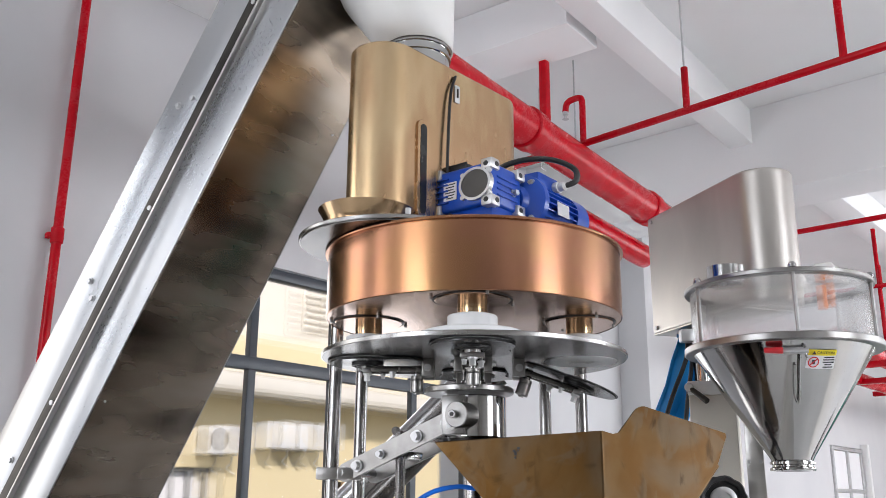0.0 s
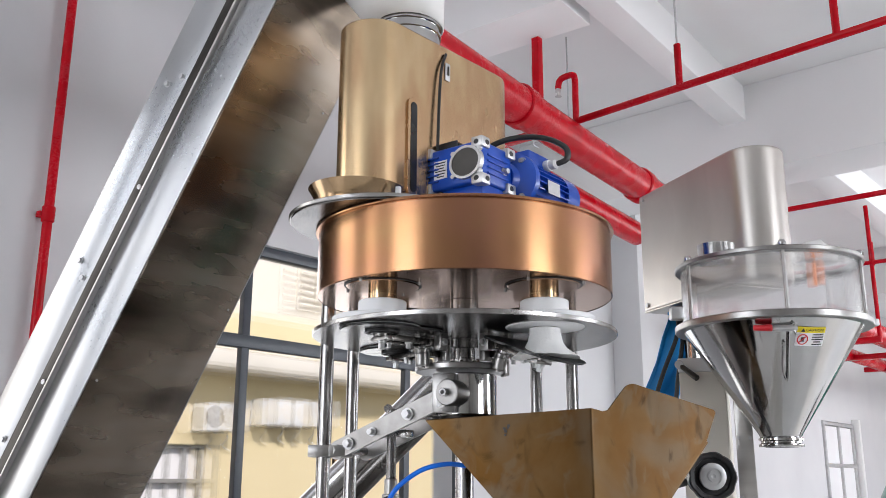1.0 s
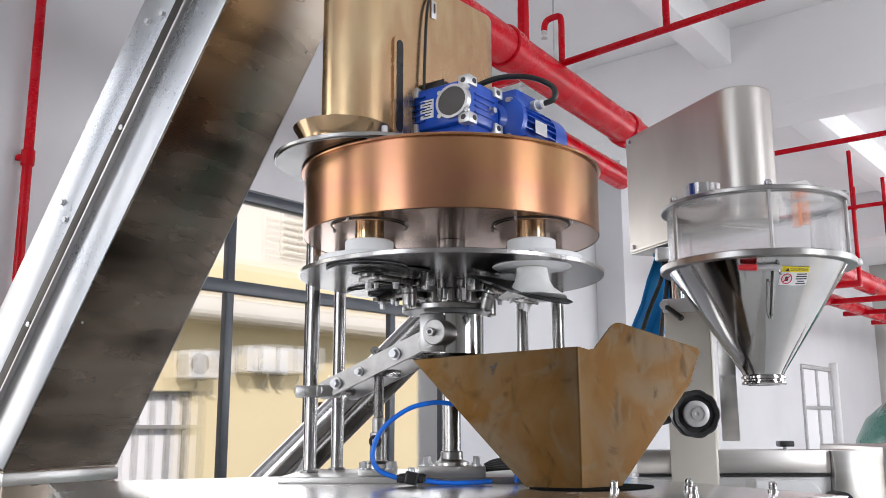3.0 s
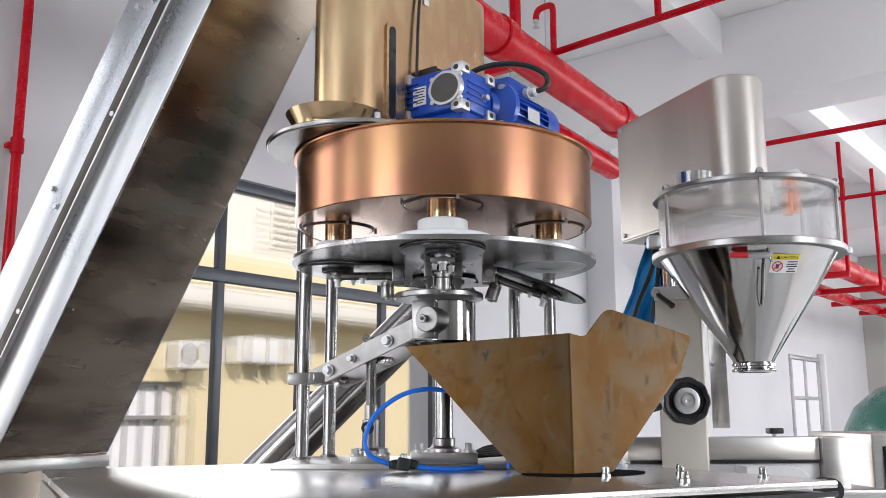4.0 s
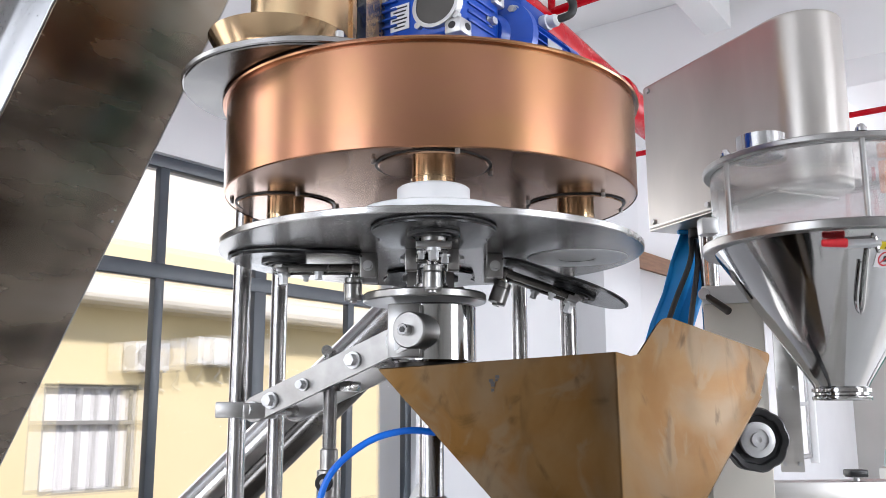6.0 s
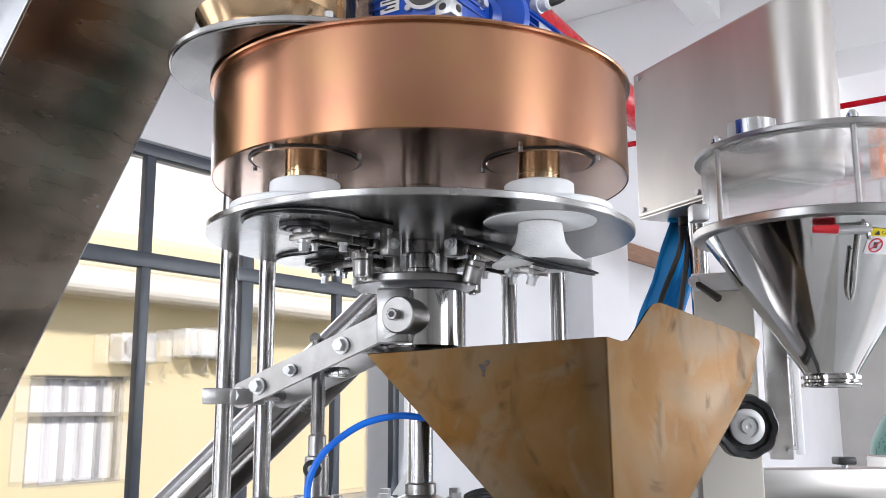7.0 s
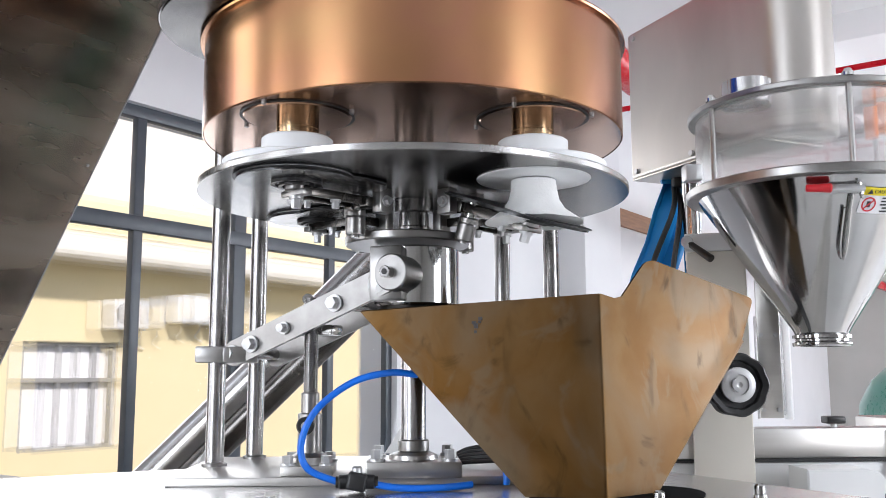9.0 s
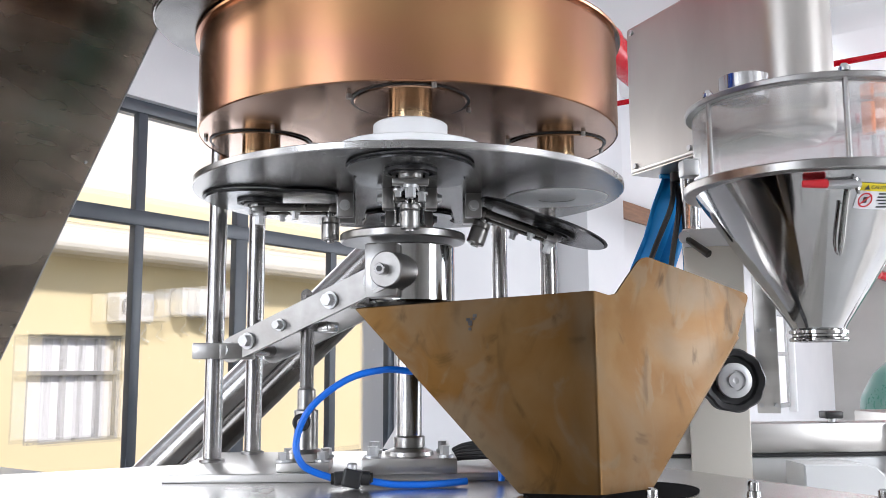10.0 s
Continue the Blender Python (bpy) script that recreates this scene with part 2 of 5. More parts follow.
WOOD = surface("brown_timber", [(0.22, 0.11, 0.06), (0.30, 0.16, 0.09)], 0.5, 0.0, 8, (1, 1, 6), 80, 0.05, 0.1)
BAG = surface("translucent_white_sleeve", [(0.78, 0.77, 0.75), (0.84, 0.83, 0.81)], 0.4, 0.0, 6, (1, 1, 1), 60, 0.05, 0.08)
GLASS = glass("window_glass", (1, 1, 1), 0.0, 1.03, 0.5)
ACRYLIC = glass("clear_acrylic", (0.93, 0.935, 0.935), 0.24, 1.2, 0.36)
ACRYLIC_LID = glass("clear_acrylic_sheet", (0.96, 0.965, 0.965), 0.08, 1.1, 0.8)
ACRYLIC.node_tree.nodes["Principled BSDF"].inputs["Transmission Weight"].default_value = 0.75
# Opaque white puts the daylight brightness of the far panes into their colour.
DAYLIT_PANE = surface("daylit_pane_white", [(0.86, 0.87, 0.88), (0.90, 0.90, 0.91)], 0.4, 0.0, 3, (1, 1, 1), 60, 0.0, 0.05)
SIGHT = surface("dark_sight_glass", [(0.015, 0.016, 0.018), (0.03, 0.03, 0.033)], 0.08, 0.0, 9, (1, 1, 1), 80, 0.0, 0.04)


# ---- mesh helpers ----
def box(bm, size, m=None, bevel=0.0, seg=2):
    made = bmesh.ops.create_cube(bm, size=1.0, matrix=(m or Matrix()) @ Matrix.Diagonal((*size, 1)))
    if bevel:
        edges = list({e for v in made["verts"] for e in v.link_edges})
        bmesh.ops.bevel(bm, geom=edges, offset=bevel, segments=seg, affect="EDGES", profile=0.5)
    return bm


def spin(bm, profile, m=None, seg=48, full=True):
    """A turned body: profile rows of (radius, height)."""
    rings = []
    m = m or Matrix()
    for r, z in profile:
        if r < 1e-6:
            rings.append([bm.verts.new(m @ Vector((0, 0, z)))])
        else:
            rings.append([bm.verts.new(m @ Vector((r * math.cos(2 * math.pi * k / seg), r * math.sin(2 * math.pi * k / seg), z))) for k in range(seg)])
    for a, b in zip(rings, rings[1:]):
        for k in range(seg):
            j = (k + 1) % seg
            quad = [a[k % len(a)], a[j % len(a)], b[j % len(b)], b[k % len(b)]]
            quad = list(dict.fromkeys(quad))
            if len(quad) > 2:
                bm.faces.new(quad)
    return bm


def rod(bm, a, b, r, r2=None, seg=20, edge=0.0):
    a, b = Vector(a), Vector(b)
    m = Matrix.Translation(a) @ (b - a).to_track_quat("Z", "Y").to_matrix().to_4x4()
    n = (b - a).length
    r2 = r if r2 is None else r2
    if edge:
        rows = [(0, 0), (r - edge, 0), (r, edge), (r2, n - edge), (r2 - edge, n), (0, n)]
    else:
        rows = [(0, 0), (r, 0), (r2, n), (0, n)]
    return spin(bm, rows, m, seg)


def tube(bm, points, r, seg=10, rounds=6):
    """A bent rod along a smooth line through the points."""
    pts = [Vector(p) for p in points]
    line = []
    for k in range(len(pts) - 1):
        p0, p1, p2, p3 = pts[max(k - 1, 0)], pts[k], pts[k + 1], pts[min(k + 2, len(pts) - 1)]
        for s in range(rounds):
            t = s / rounds
            line.append(0.5 * (2 * p1 + (p2 - p0) * t + (2 * p0 - 5 * p1 + 4 * p2 - p3) * t * t + (3 * p1 - p0 - 3 * p2 + p3) * t ** 3))
    line.append(pts[-1])
    side = None
    rings = []
    for k, p in enumerate(line):
        ahead = (line[min(k + 1, len(line) - 1)] - line[max(k - 1, 0)]).normalized()
        if side is None:
            side = ahead.orthogonal().normalized()
        side = (side - ahead * side.dot(ahead)).normalized()
        up = ahead.cross(side)
        rings.append([bm.verts.new(p + r * (side * math.cos(a) + up * math.sin(a))) for a in (2 * math.pi * i / seg for i in range(seg))])
    for a, b in zip(rings, rings[1:]):
        for i in range(seg):
            bm.faces.new((a[i], a[(i + 1) % seg], b[(i + 1) % seg], b[i]))
    bm.faces.new(rings[0][::-1])
    bm.faces.new(rings[-1])
    return bm


def prism(bm, outline, z0, z1, m=None, bevel=0.0):
    m = m or Matrix()
    low = [bm.verts.new(m @ Vector((x, y, z0))) for x, y in outline]
    top = [bm.verts.new(m @ Vector((x, y, z1))) for x, y in outline]
    n = len(outline)
    faces = [bm.faces.new(low[::-1]), bm.faces.new(top)]
    for k in range(n):
        faces.append(bm.faces.new((low[k], low[(k + 1) % n], top[(k + 1) % n], top[k])))
    if bevel:
        edges = list({e for f in faces[:2] for e in f.edges})
        bmesh.ops.bevel(bm, geom=edges, offset=bevel, segments=1, affect="EDGES")
    return bm


def stadium(length, r, seg=14, x0=0.0):
    out = [(x0 + length + r * math.cos(a), r * math.sin(a)) for a in (-math.pi / 2 + math.pi * k / seg for k in range(seg + 1))]
    out += [(x0 + r * math.cos(a), r * math.sin(a)) for a in (math.pi / 2 + math.pi * k / seg for k in range(seg + 1))]
    return out


def hexa(bm, p, ahead, r, h):
    """A hex bolt head with a small washer."""
    p, ahead = Vector(p), Vector(ahead).normalized()
    rod(bm, p, p + ahead * h * 0.25, r * 1.35, seg=16)
    rod(bm, p + ahead * h * 0.25, p + ahead * h, r, r * 0.96, seg=6)
    return bm


def finish(bm, name, material, smooth=True):
    bmesh.ops.recalc_face_normals(bm, faces=bm.faces)
    me = bpy.data.meshes.new(name)
    bm.to_mesh(me)
    bm.free()
    if material:
        me.materials.append(material)
    if smooth:
        me.polygons.foreach_set("use_smooth", [True] * len(me.polygons))
        me.set_sharp_from_angle(angle=radians(32))
    return me


def part(name, bm, material, parent, label="", m=None):
    ob = new(name, finish(bm, name, material))
    ob.parent = parent
    if m is not None:
        ob.matrix_basis = m
    if label:
        tagged(ob, label)
    return ob


def thing(name, label, category, m=None, group="", kind=""):
    ob = new(name)
    ob.empty_display_size = 0.05
    ob.matrix_basis = m or Matrix()
    return tagged(ob, label, category, group, kind)


def solid(name, bm, material, label, category, m=None, group="", kind=""):
    ob = new(name, finish(bm, name, material))
    ob.matrix_basis = m or Matrix()
    return tagged(ob, label, category, group, kind)


B = bmesh.new

# ---- the large structure: floor, walls, ceiling ----
Z_SLAB = 3.62
solid("floor", box(B(), (17, 9.0, 0.2), pose(3.0, -2.6, -0.1)), FLOOR, "light grey painted workshop floor", "floor", ROOM, kind="structure")
# window wall with two openings
WALL_V = 1.93
W_U0, W_U1, W_Z0, W_Z1 = 0.33, 2.42, 1.05, 2.585
P_U0, P_U1, P_Z0, P_Z1 = 8.25, 9.25, 1.15, 2.17
bm = B()
for u0, u1, z0, z1 in ((-5.6, -3.6, 0, Z_SLAB), (-3.6, -2.6, 0, 1.1), (-3.6, -2.6, 3.1, Z_SLAB), (-2.6, -1.75, 0, Z_SLAB),
                       (-1.75, -0.95, 0, 1.1), (-1.75, -0.95, 3.1, Z_SLAB), (-0.95, W_U0, 0, Z_SLAB), (W_U0, W_U1, 0, W_Z0), (W_U0, W_U1, W_Z1, Z_SLAB), (W_U1, P_U0, 0, Z_SLAB),
                       (P_U0, P_U1, 0, P_Z0), (P_U0, P_U1, P_Z1, Z_SLAB), (P_U1, 11.4, 0, Z_SLAB)):
    box(bm, (u1 - u0, 0.24, z1 - z0), pose((u0 + u1) / 2, WALL_V + 0.12, (z0 + z1) / 2))
solid("wall_north", bm, PLASTER, "white painted wall with tall dark-framed window", "wall", ROOM, kind="structure")
for u in (4.32,):
    solid("pilaster", box(B(), (0.55, 0.22, Z_SLAB), pose(u, WALL_V - 0.11, Z_SLAB / 2), 0.006), PLASTER, "white painted square wall pillar", "pillar", ROOM, kind="structure")
# unseen walls behind the camera and at both ends; openings hold daylight and added fill lamps
def wall_with_openings(name, length, openings, z0, z1, m):
    bm = B()
    cursor = -length / 2
    for a, b in openings:
        box(bm, (a - cursor, 0.24, Z_SLAB), pose((a + cursor) / 2, 0, Z_SLAB / 2))
        box(bm, (b - a, 0.24, z0), pose((a + b) / 2, 0, z0 / 2))
        box(bm, (b - a, 0.24, Z_SLAB - z1), pose((a + b) / 2, 0, (Z_SLAB + z1) / 2))
        cursor = b
    box(bm, (length / 2 - cursor, 0.24, Z_SLAB), pose((length / 2 + cursor) / 2, 0, Z_SLAB / 2))
    solid(name, bm, HALL_PAINT, "grey painted unseen workshop wall with openings for the lamps", "wall", ROOM @ m, kind="structure")


wall_with_openings("wall_south", 17.0, [(-3.45, -1.55), (1.7, 6.3)], 1.1, 3.4, pose(3.0, -6.4, 0))
wall_with_openings("wall_west", 8.6, [(1.7, 3.5)], 1.1, 3.4, pose(-5.6, -2.2, 0, 0, 0, 90))
wall_with_openings("wall_east", 8.6, [(-2.6, 1.0)], 1.1, 3.4, pose(11.5, -2.2, 0, 0, 0, 90))
# ceiling slab and beams
bm = B()
box(bm, (17.2, 9.0, 0.2), pose(3.0, -2.2, Z_SLAB + 0.1))
box(bm, (8.6, 0.13, 0.20), pose(2.2, 0.49, Z_SLAB - 0.10, 0, 0, 3.5) @ pose(-3.52, 0, 0), 0.004)
box(bm, (0.26, 1.36, 0.198), pose(1.37, 1.23, Z_SLAB - 0.10, 0, 0, 3.5), 0.004)
box(bm, (0.36, 8.4, 0.48), pose(3.15, -2.2, Z_SLAB - 0.24), 0.006)
box(bm, (7.9, 0.18, 0.2), pose(7.27, 0.49, Z_SLAB - 0.1), 0.004)
box(bm, (0.5, 8.4, 0.42), pose(7.4, -2.2, Z_SLAB - 0.21), 0.006)
box(bm, (0.34, 8.4, 0.4), pose(-2.4, -2.2, Z_SLAB - 0.2), 0.006)
solid("ceiling", bm, SLAB, "white painted concrete ceiling with deep beams", "ceiling", ROOM, kind="structure")

# window_1: dark frame, mullions, transom, panes
win = thing("window_1", "tall slate-framed factory window with clear panes", "window", ROOM, kind="structure")
vw = WALL_V + 0.05
for u, w in ((W_U0 + 0.02, 0.045), (0.94, 0.040), (1.43, 0.062), (1.98, 0.040), (W_U1 - 0.02, 0.045)):
    part("mullion", box(B(), (w, 0.034, W_Z1 - W_Z0 - 0.09), pose(u, vw, (W_Z0 + W_Z1) / 2), 0.003), FRAME_GREY, win)
for z, h in ((W_Z0 + 0.022, 0.05), (2.15, 0.056), (W_Z1 - 0.02, 0.05)):
    part("transom", box(B(), (W_U1 - W_U0, 0.040, h), pose((W_U0 + W_U1) / 2, vw, z), 0.003), FRAME_GREY, win)
us = [W_U0 + 0.05, 0.94, 1.43, 1.98, W_U1 - 0.05]
for a, b in zip(us, us[1:]):
    for z0, z1 in ((W_Z0 + 0.05, 2.12), (2.18, W_Z1 - 0.05)):
        p = part("pane", box(B(), (b - a - 0.03, 0.006, z1 - z0), pose((a + b) / 2, vw + 0.01, (z0 + z1) / 2)), GLASS, win)
        p.visible_shadow = False
part("window_handle", box(B(), (0.012, 0.03, 0.09), pose(1.455, vw - 0.05, 1.62), 0.003), BRASS_TUBE, win, "small brass window latch")
win2 = thing("window_2", "small white-framed window in the far wall", "window", ROOM, kind="structure")
for u in (P_U0 + 0.03, (P_U0 + P_U1) / 2, P_U1 - 0.03):
    part("mullion", box(B(), (0.04, 0.06, P_Z1 - P_Z0), pose(u, WALL_V + 0.01, (P_Z0 + P_Z1) / 2), 0.003), CAST, win2)
for z in (P_Z0 + 0.025, 1.72, P_Z1 - 0.025):
    part("transom", box(B(), (P_U1 - P_U0, 0.066, 0.034), pose((P_U0 + P_U1) / 2, WALL_V + 0.01, z), 0.003), CAST, win2)
for a, b in ((P_U0 + 0.055, (P_U0 + P_U1) / 2 - 0.025), ((P_U0 + P_U1) / 2 + 0.025, P_U1 - 0.055)):
    for z0, z1 in ((P_Z0 + 0.05, 1.70), (1.74, P_Z1 - 0.05)):
        part("pane", box(B(), (b - a, 0.008, z1 - z0), pose((a + b) / 2, WALL_V + 0.005, (z0 + z1) / 2)), DAYLIT_PANE, win2, "opaque pane with daylight painted in as white")
part("reveal", box(B(), (0.06, 0.1, P_Z1 - P_Z0 + 0.1), pose(P_U1 + 0.03, WALL_V - 0.03, (P_Z0 + P_Z1) / 2), 0.003), WHITE_PAINT, win2)

# ---- outside: yard, facing building ----
solid("ground", box(B(), (400, 400, 0.2), pose(0, 202.3, -0.12)), ASPHALT, "pale concrete yard reaching to the horizon", "ground", ROOM, kind="structure")
house = thing("apartment_building", "pale yellow rendered building with white canopy and windows", "building", ROOM)
BV = 11.0
bm = B()
for u0, u1, z0, z1 in ((-20, 5.75, 0, 3.3), (5.75, 7.25, 0, 0.55), (5.75, 7.25, 2.06, 3.3), (7.25, 40, 0, 3.3)):
    box(bm, (u1 - u0, 0.3, z1 - z0), pose((u0 + u1) / 2, BV + 0.15, (z0 + z1) / 2))
part("lower_wall", bm, YELLOW, house)
part("upper_wall", box(B(), (60, 0.3, 4.7), pose(10, BV + 0.35, 5.95)), CREAM, house, "cream upper storey wall")
part("upper_band", box(B(), (60, 0.34, 0.55), pose(10, BV + 0.32, 3.98), 0.01), YELLOW, house)
part("canopy", box(B(), (60, 0.9, 0.3), pose(10, BV - 0.3, 3.36), 0.02), CREAM, house, "white concrete canopy")
part("roof", box(B(), (60.4, 9, 0.3), pose(10, BV + 4.2, 8.4)), CREAM, house)
win3 = part("window", box(B(), (1.44, 0.05, 1.46), pose(6.5, BV + 0.2, 1.3)), SIGHT, house, "white-framed window with pale panes")
win3.data.materials[0] = WHITE_LABEL
for u in (5.78, 6.35, 6.9, 7.22):
    part("frame", box(B(), (0.06, 0.1, 1.52), pose(u, BV + 0.1, 1.3), 0.005), ASPHALT, win3)
for z in (0.57, 1.52, 2.04):
    part("frame", box(B(), (1.5, 0.106, 0.06), pose(6.5, BV + 0.1, z), 0.005), ASPHALT, win3)
for u, z in ((9.6, 4.95), (13.2, 4.95)):
    louvre = part("louvre", box(B(), (1.0, 0.06, 0.9), pose(u, BV + 0.18, z), 0.01), CREAM, house)
    for k in range(7):
        part("slat", box(B(), (0.92, 0.06, 0.05), pose(u, BV + 0.12, z - 0.36 + 0.12 * k, 30), 0.004), CREAM, louvre)
for u, z, fan in ((7.2, 2.48, True), (8.32, 2.62, False), (9.02, 2.62, False)):
    ac = thing("air_conditioner", "white outdoor air conditioning unit on the yellow wall", "air conditioner", ROOM @ pose(u, BV - 0.22, z), group="outdoor units")
    part("casing", box(B(), (0.60, 0.3, 0.42), None, 0.015), WHITE_PAINT, ac)
    bm = B()
    spin(bm, [(0.16, 0), (0.17, 0.012), (0.14, 0.016), (0.05, 0.016), (0.0, 0.02)], pose(-0.1, -0.15, 0, 90), 28)
    part("fan_grille", bm, ASPHALT if fan else CREAM, ac)
    for k in (-0.2, 0.2):
        part("bracket", box(B(), (0.04, 0.42, 0.03), pose(k, 0.02, -0.225), 0.004), CAST, ac)
    part("pipe", tube(B(), [(0.28, 0.05, -0.1), (0.34, 0.1, -0.3), (0.30, 0.16, -0.42), (0.46, 0.17, -0.5)], 0.018, 8), CREAM, ac)
for u in (0.9,):
    car = thing("parked_car", "white car parked in the yard outside", "car", ROOM @ pose(u, 4.6, -0.34))
    bm = B()
    prism(bm, [(-2.0, 0.3), (2.0, 0.3), (2.05, 0.75), (1.5, 0.9), (0.9, 1.38), (-0.7, 1.42), (-1.35, 0.98), (-2.05, 0.88)], -0.8, 0.8, pose(0, 0, 0, 90), 0.05)
    part("body", bm, WHITE_PAINT, car)
    bm = B()
    prism(bm, [(1.28, 0.95), (0.84, 1.32), (-0.66, 1.36), (-1.1, 1.0)], -0.815, 0.815, pose(0, 0, 0, 90))
    part("side_window", bm, CAST, car)
    for x in (-1.25, 1.25):
        for y in (-0.72, 0.72):
            part("wheel", rod(B(), (x, y - 0.1, 0.31), (x, y + 0.1, 0.31), 0.31, seg=24, edge=0.03), BLACK, car)

# ---- red fire pipes under the ceiling ----
def pipe_thing(name, label, m=ROOM):
    return thing(name, label, "pipe", m, group="fire pipes")


def main_v(u, v0):
    """The mains run a little askew to the window wall."""
    return v0 + 0.0986 * (u - 0.84)


pipe = pipe_thing("fire_main", "thick glossy red fire main under the ceiling")
part("run", rod(B(), (-0.05, main_v(-0.05, 0.56), 2.90), (2.62, main_v(2.62, 0.56), 2.90), 0.072, seg=28), RED, pipe)
for u in (2.16, 1.05):
    part("coupling", rod(B(), (u - 0.035, main_v(u - 0.035, 0.56), 2.90), (u + 0.035, main_v(u + 0.035, 0.56), 2.90), 0.081, seg=28, edge=0.006), RED, pipe)
pipe = pipe_thing("fire_main", "second red fire main running beside a wall pillar")
part("run", rod(B(), (-0.05, main_v(-0.05, 0.74), 2.78), (2.52, main_v(2.52, 0.74), 2.78), 0.058, seg=24), RED, pipe)
part("coupling", rod(B(), (0.36, main_v(0.36, 0.74), 2.78), (0.44, main_v(0.44, 0.74), 2.78), 0.064, seg=24, edge=0.005), RED, pipe)
hang = thing("pipe_hanger", "flat red steel hanger holding the fire mains", "pipe hanger", ROOM)
part("drop", box(B(), (0.035, 0.035, 0.64), pose(1.5, 0.80, 3.30), 0.003), RED, hang)
part("bracket", box(B(), (0.035, 0.36, 0.03), pose(1.5, 0.94, 2.985), 0.003), RED, hang)
part("plate", box(B(), (0.09, 0.09, 0.008), pose(1.5, 0.80, 3.612), 0.002), CAST, hang)
pipe = pipe_thing("sprinkler_pipe", "thin red sprinkler pipe with upturned heads")
part("run", rod(B(), (1.43, 0.575, 2.960), (1.43, -6.0, 3.223), 0.014, seg=14), RED, pipe)
for v in (0.13, -0.43, -1.9):
    part("riser", rod(B(), (1.43, v, 2.958 + 0.04 * (0.575 - v)), (1.43, v, 3.0 + (0.15 if v > 0 else 0.3)), 0.013, seg=12), RED, pipe)
    part("stud", rod(B(), (1.43, v, 3.0), (1.43, v, Z_SLAB + 0.002), 0.004, seg=8), CAST, pipe)
head = part("swan_neck", tube(B(), [(1.43, 0.575, 2.955), (1.43, 0.575, 3.06), (1.43, 0.575, 3.14), (1.43, 0.588, 3.163), (1.43, 0.632, 3.163), (1.43, 0.650, 3.148), (1.43, 0.655, 3.12)], 0.013, 12), RED, pipe)
part("sprinkler_head", spin(B(), [(0, 0), (0.012, 0), (0.012, -0.012), (0.006, -0.016), (0.006, -0.03), (0.014, -0.032), (0, -0.034)], pose(1.43, 0.655, 3.12), 14), CAST, head)
head = part("swan_neck", tube(B(), [(1.43, -0.43, 3.28), (1.43, -0.43, 3.34), (1.43, -0.40, 3.36), (1.43, -0.36, 3.35), (1.43, -0.35, 3.32)], 0.012, 12), RED, pipe)
part("sprinkler_head", spin(B(), [(0, 0), (0.012, 0), (0.012, -0.012), (0.006, -0.016), (0.006, -0.03), (0.014, -0.032), (0, -0.034)], pose(1.43, -0.35, 3.32), 14), CAST, head)
for u, z in ((3.22, 2.97), (4.92, 3.0)):
    pipe = pipe_thing("sprinkler_pipe", "thin red sprinkler pipe below the main beam")
    part("run", rod(B(), (u, 1.2, z), (u, -6.0, z), 0.014, seg=12), RED, pipe)
    for v in (0.42, -1.6):
        part("riser", rod(B(), (u, v, z - 0.02), (u, v, z + 0.14), 0.012, seg=12), RED, pipe)
pipe = pipe_thing("fire_main", "distant pair of red fire mains on brackets")
for v, z, r in ((0.60, 2.60, 0.075), (0.92, 2.52, 0.05)):
    part("run", rod(B(), (4.45, v, z), (11.2, v, z), r, seg=22), RED, pipe)
for u in (5.0, 5.9, 6.8, 7.7):
    part("bracket", box(B(), (0.05, 0.62, 0.04), pose(u, 0.75, 2.49), 0.003), RED, pipe)
    part("drop", rod(B(), (u, 0.45, 2.48), (u, 0.45, Z_SLAB), 0.014, seg=10), RED, pipe)
pipe = pipe_thing("wall_riser", "thin red riser pipe fixed on the white wall")
part("run", rod(B(), (-0.02, WALL_V - 0.04, 0), (-0.02, WALL_V - 0.04, Z_SLAB), 0.017, seg=14), RED, pipe)
part("coupling", rod(B(), (-0.02, WALL_V - 0.04, 2.46), (-0.02, WALL_V - 0.04, 2.52), 0.023, seg=14, edge=0.004), RED, pipe)
part("clip", box(B(), (0.06, 0.03, 0.02), pose(-0.02, WALL_V - 0.02, 2.49), 0.003), RED, pipe)
for u, v in ((1.9, 0.9), (2.05, 1.2), (0.55, 0.95)):
    rd = thing("ceiling_stud", "thin steel threaded rod hanging from the ceiling", "threaded rod", ROOM @ pose(u, v, 0), group="ceiling studs")
    part("shank", rod(B(), (0, 0, 3.2), (0, 0, Z_SLAB), 0.004, seg=8), CAST, rd)
    part("hook", tube(B(), [(0, 0, 3.2), (0, 0, 3.19), (0.02, 0, 3.185), (0.04, 0, 3.185)], 0.004, 6), CAST, rd)
beam_strip = solid("trim", box(B(), (1.7, 0.03, 0.13), pose(5.47, WALL_V - 0.015, 2.74), 0.003), WOOD, "brown timber strip on the wall", "trim", ROOM, kind="structure")

# ---- the machine table ----
TAB = pose(0, 0, 0, 0, 0, YAW_TABLE)
Z_TAB = 1.45
table = thing("packing_machine", "stainless steel packing machine body with flat top", "machine", TAB)
part("top_plate", box(B(), (1.16, 0.98, 0.012), pose(-0.16, -0.125, Z_TAB - 0.006), 0.002), TABLE_STEEL, table, "mirror-like stainless top plate")
part("front_panel", box(B(), (0.64, 0.02, 1.28), pose(0.10, -0.598, 0.79), 0.004), SATIN, table)
part("front_panel", box(B(), (0.49, 0.02, 1.28), pose(-0.475, -0.598, 0.79), 0.004), SATIN, table)
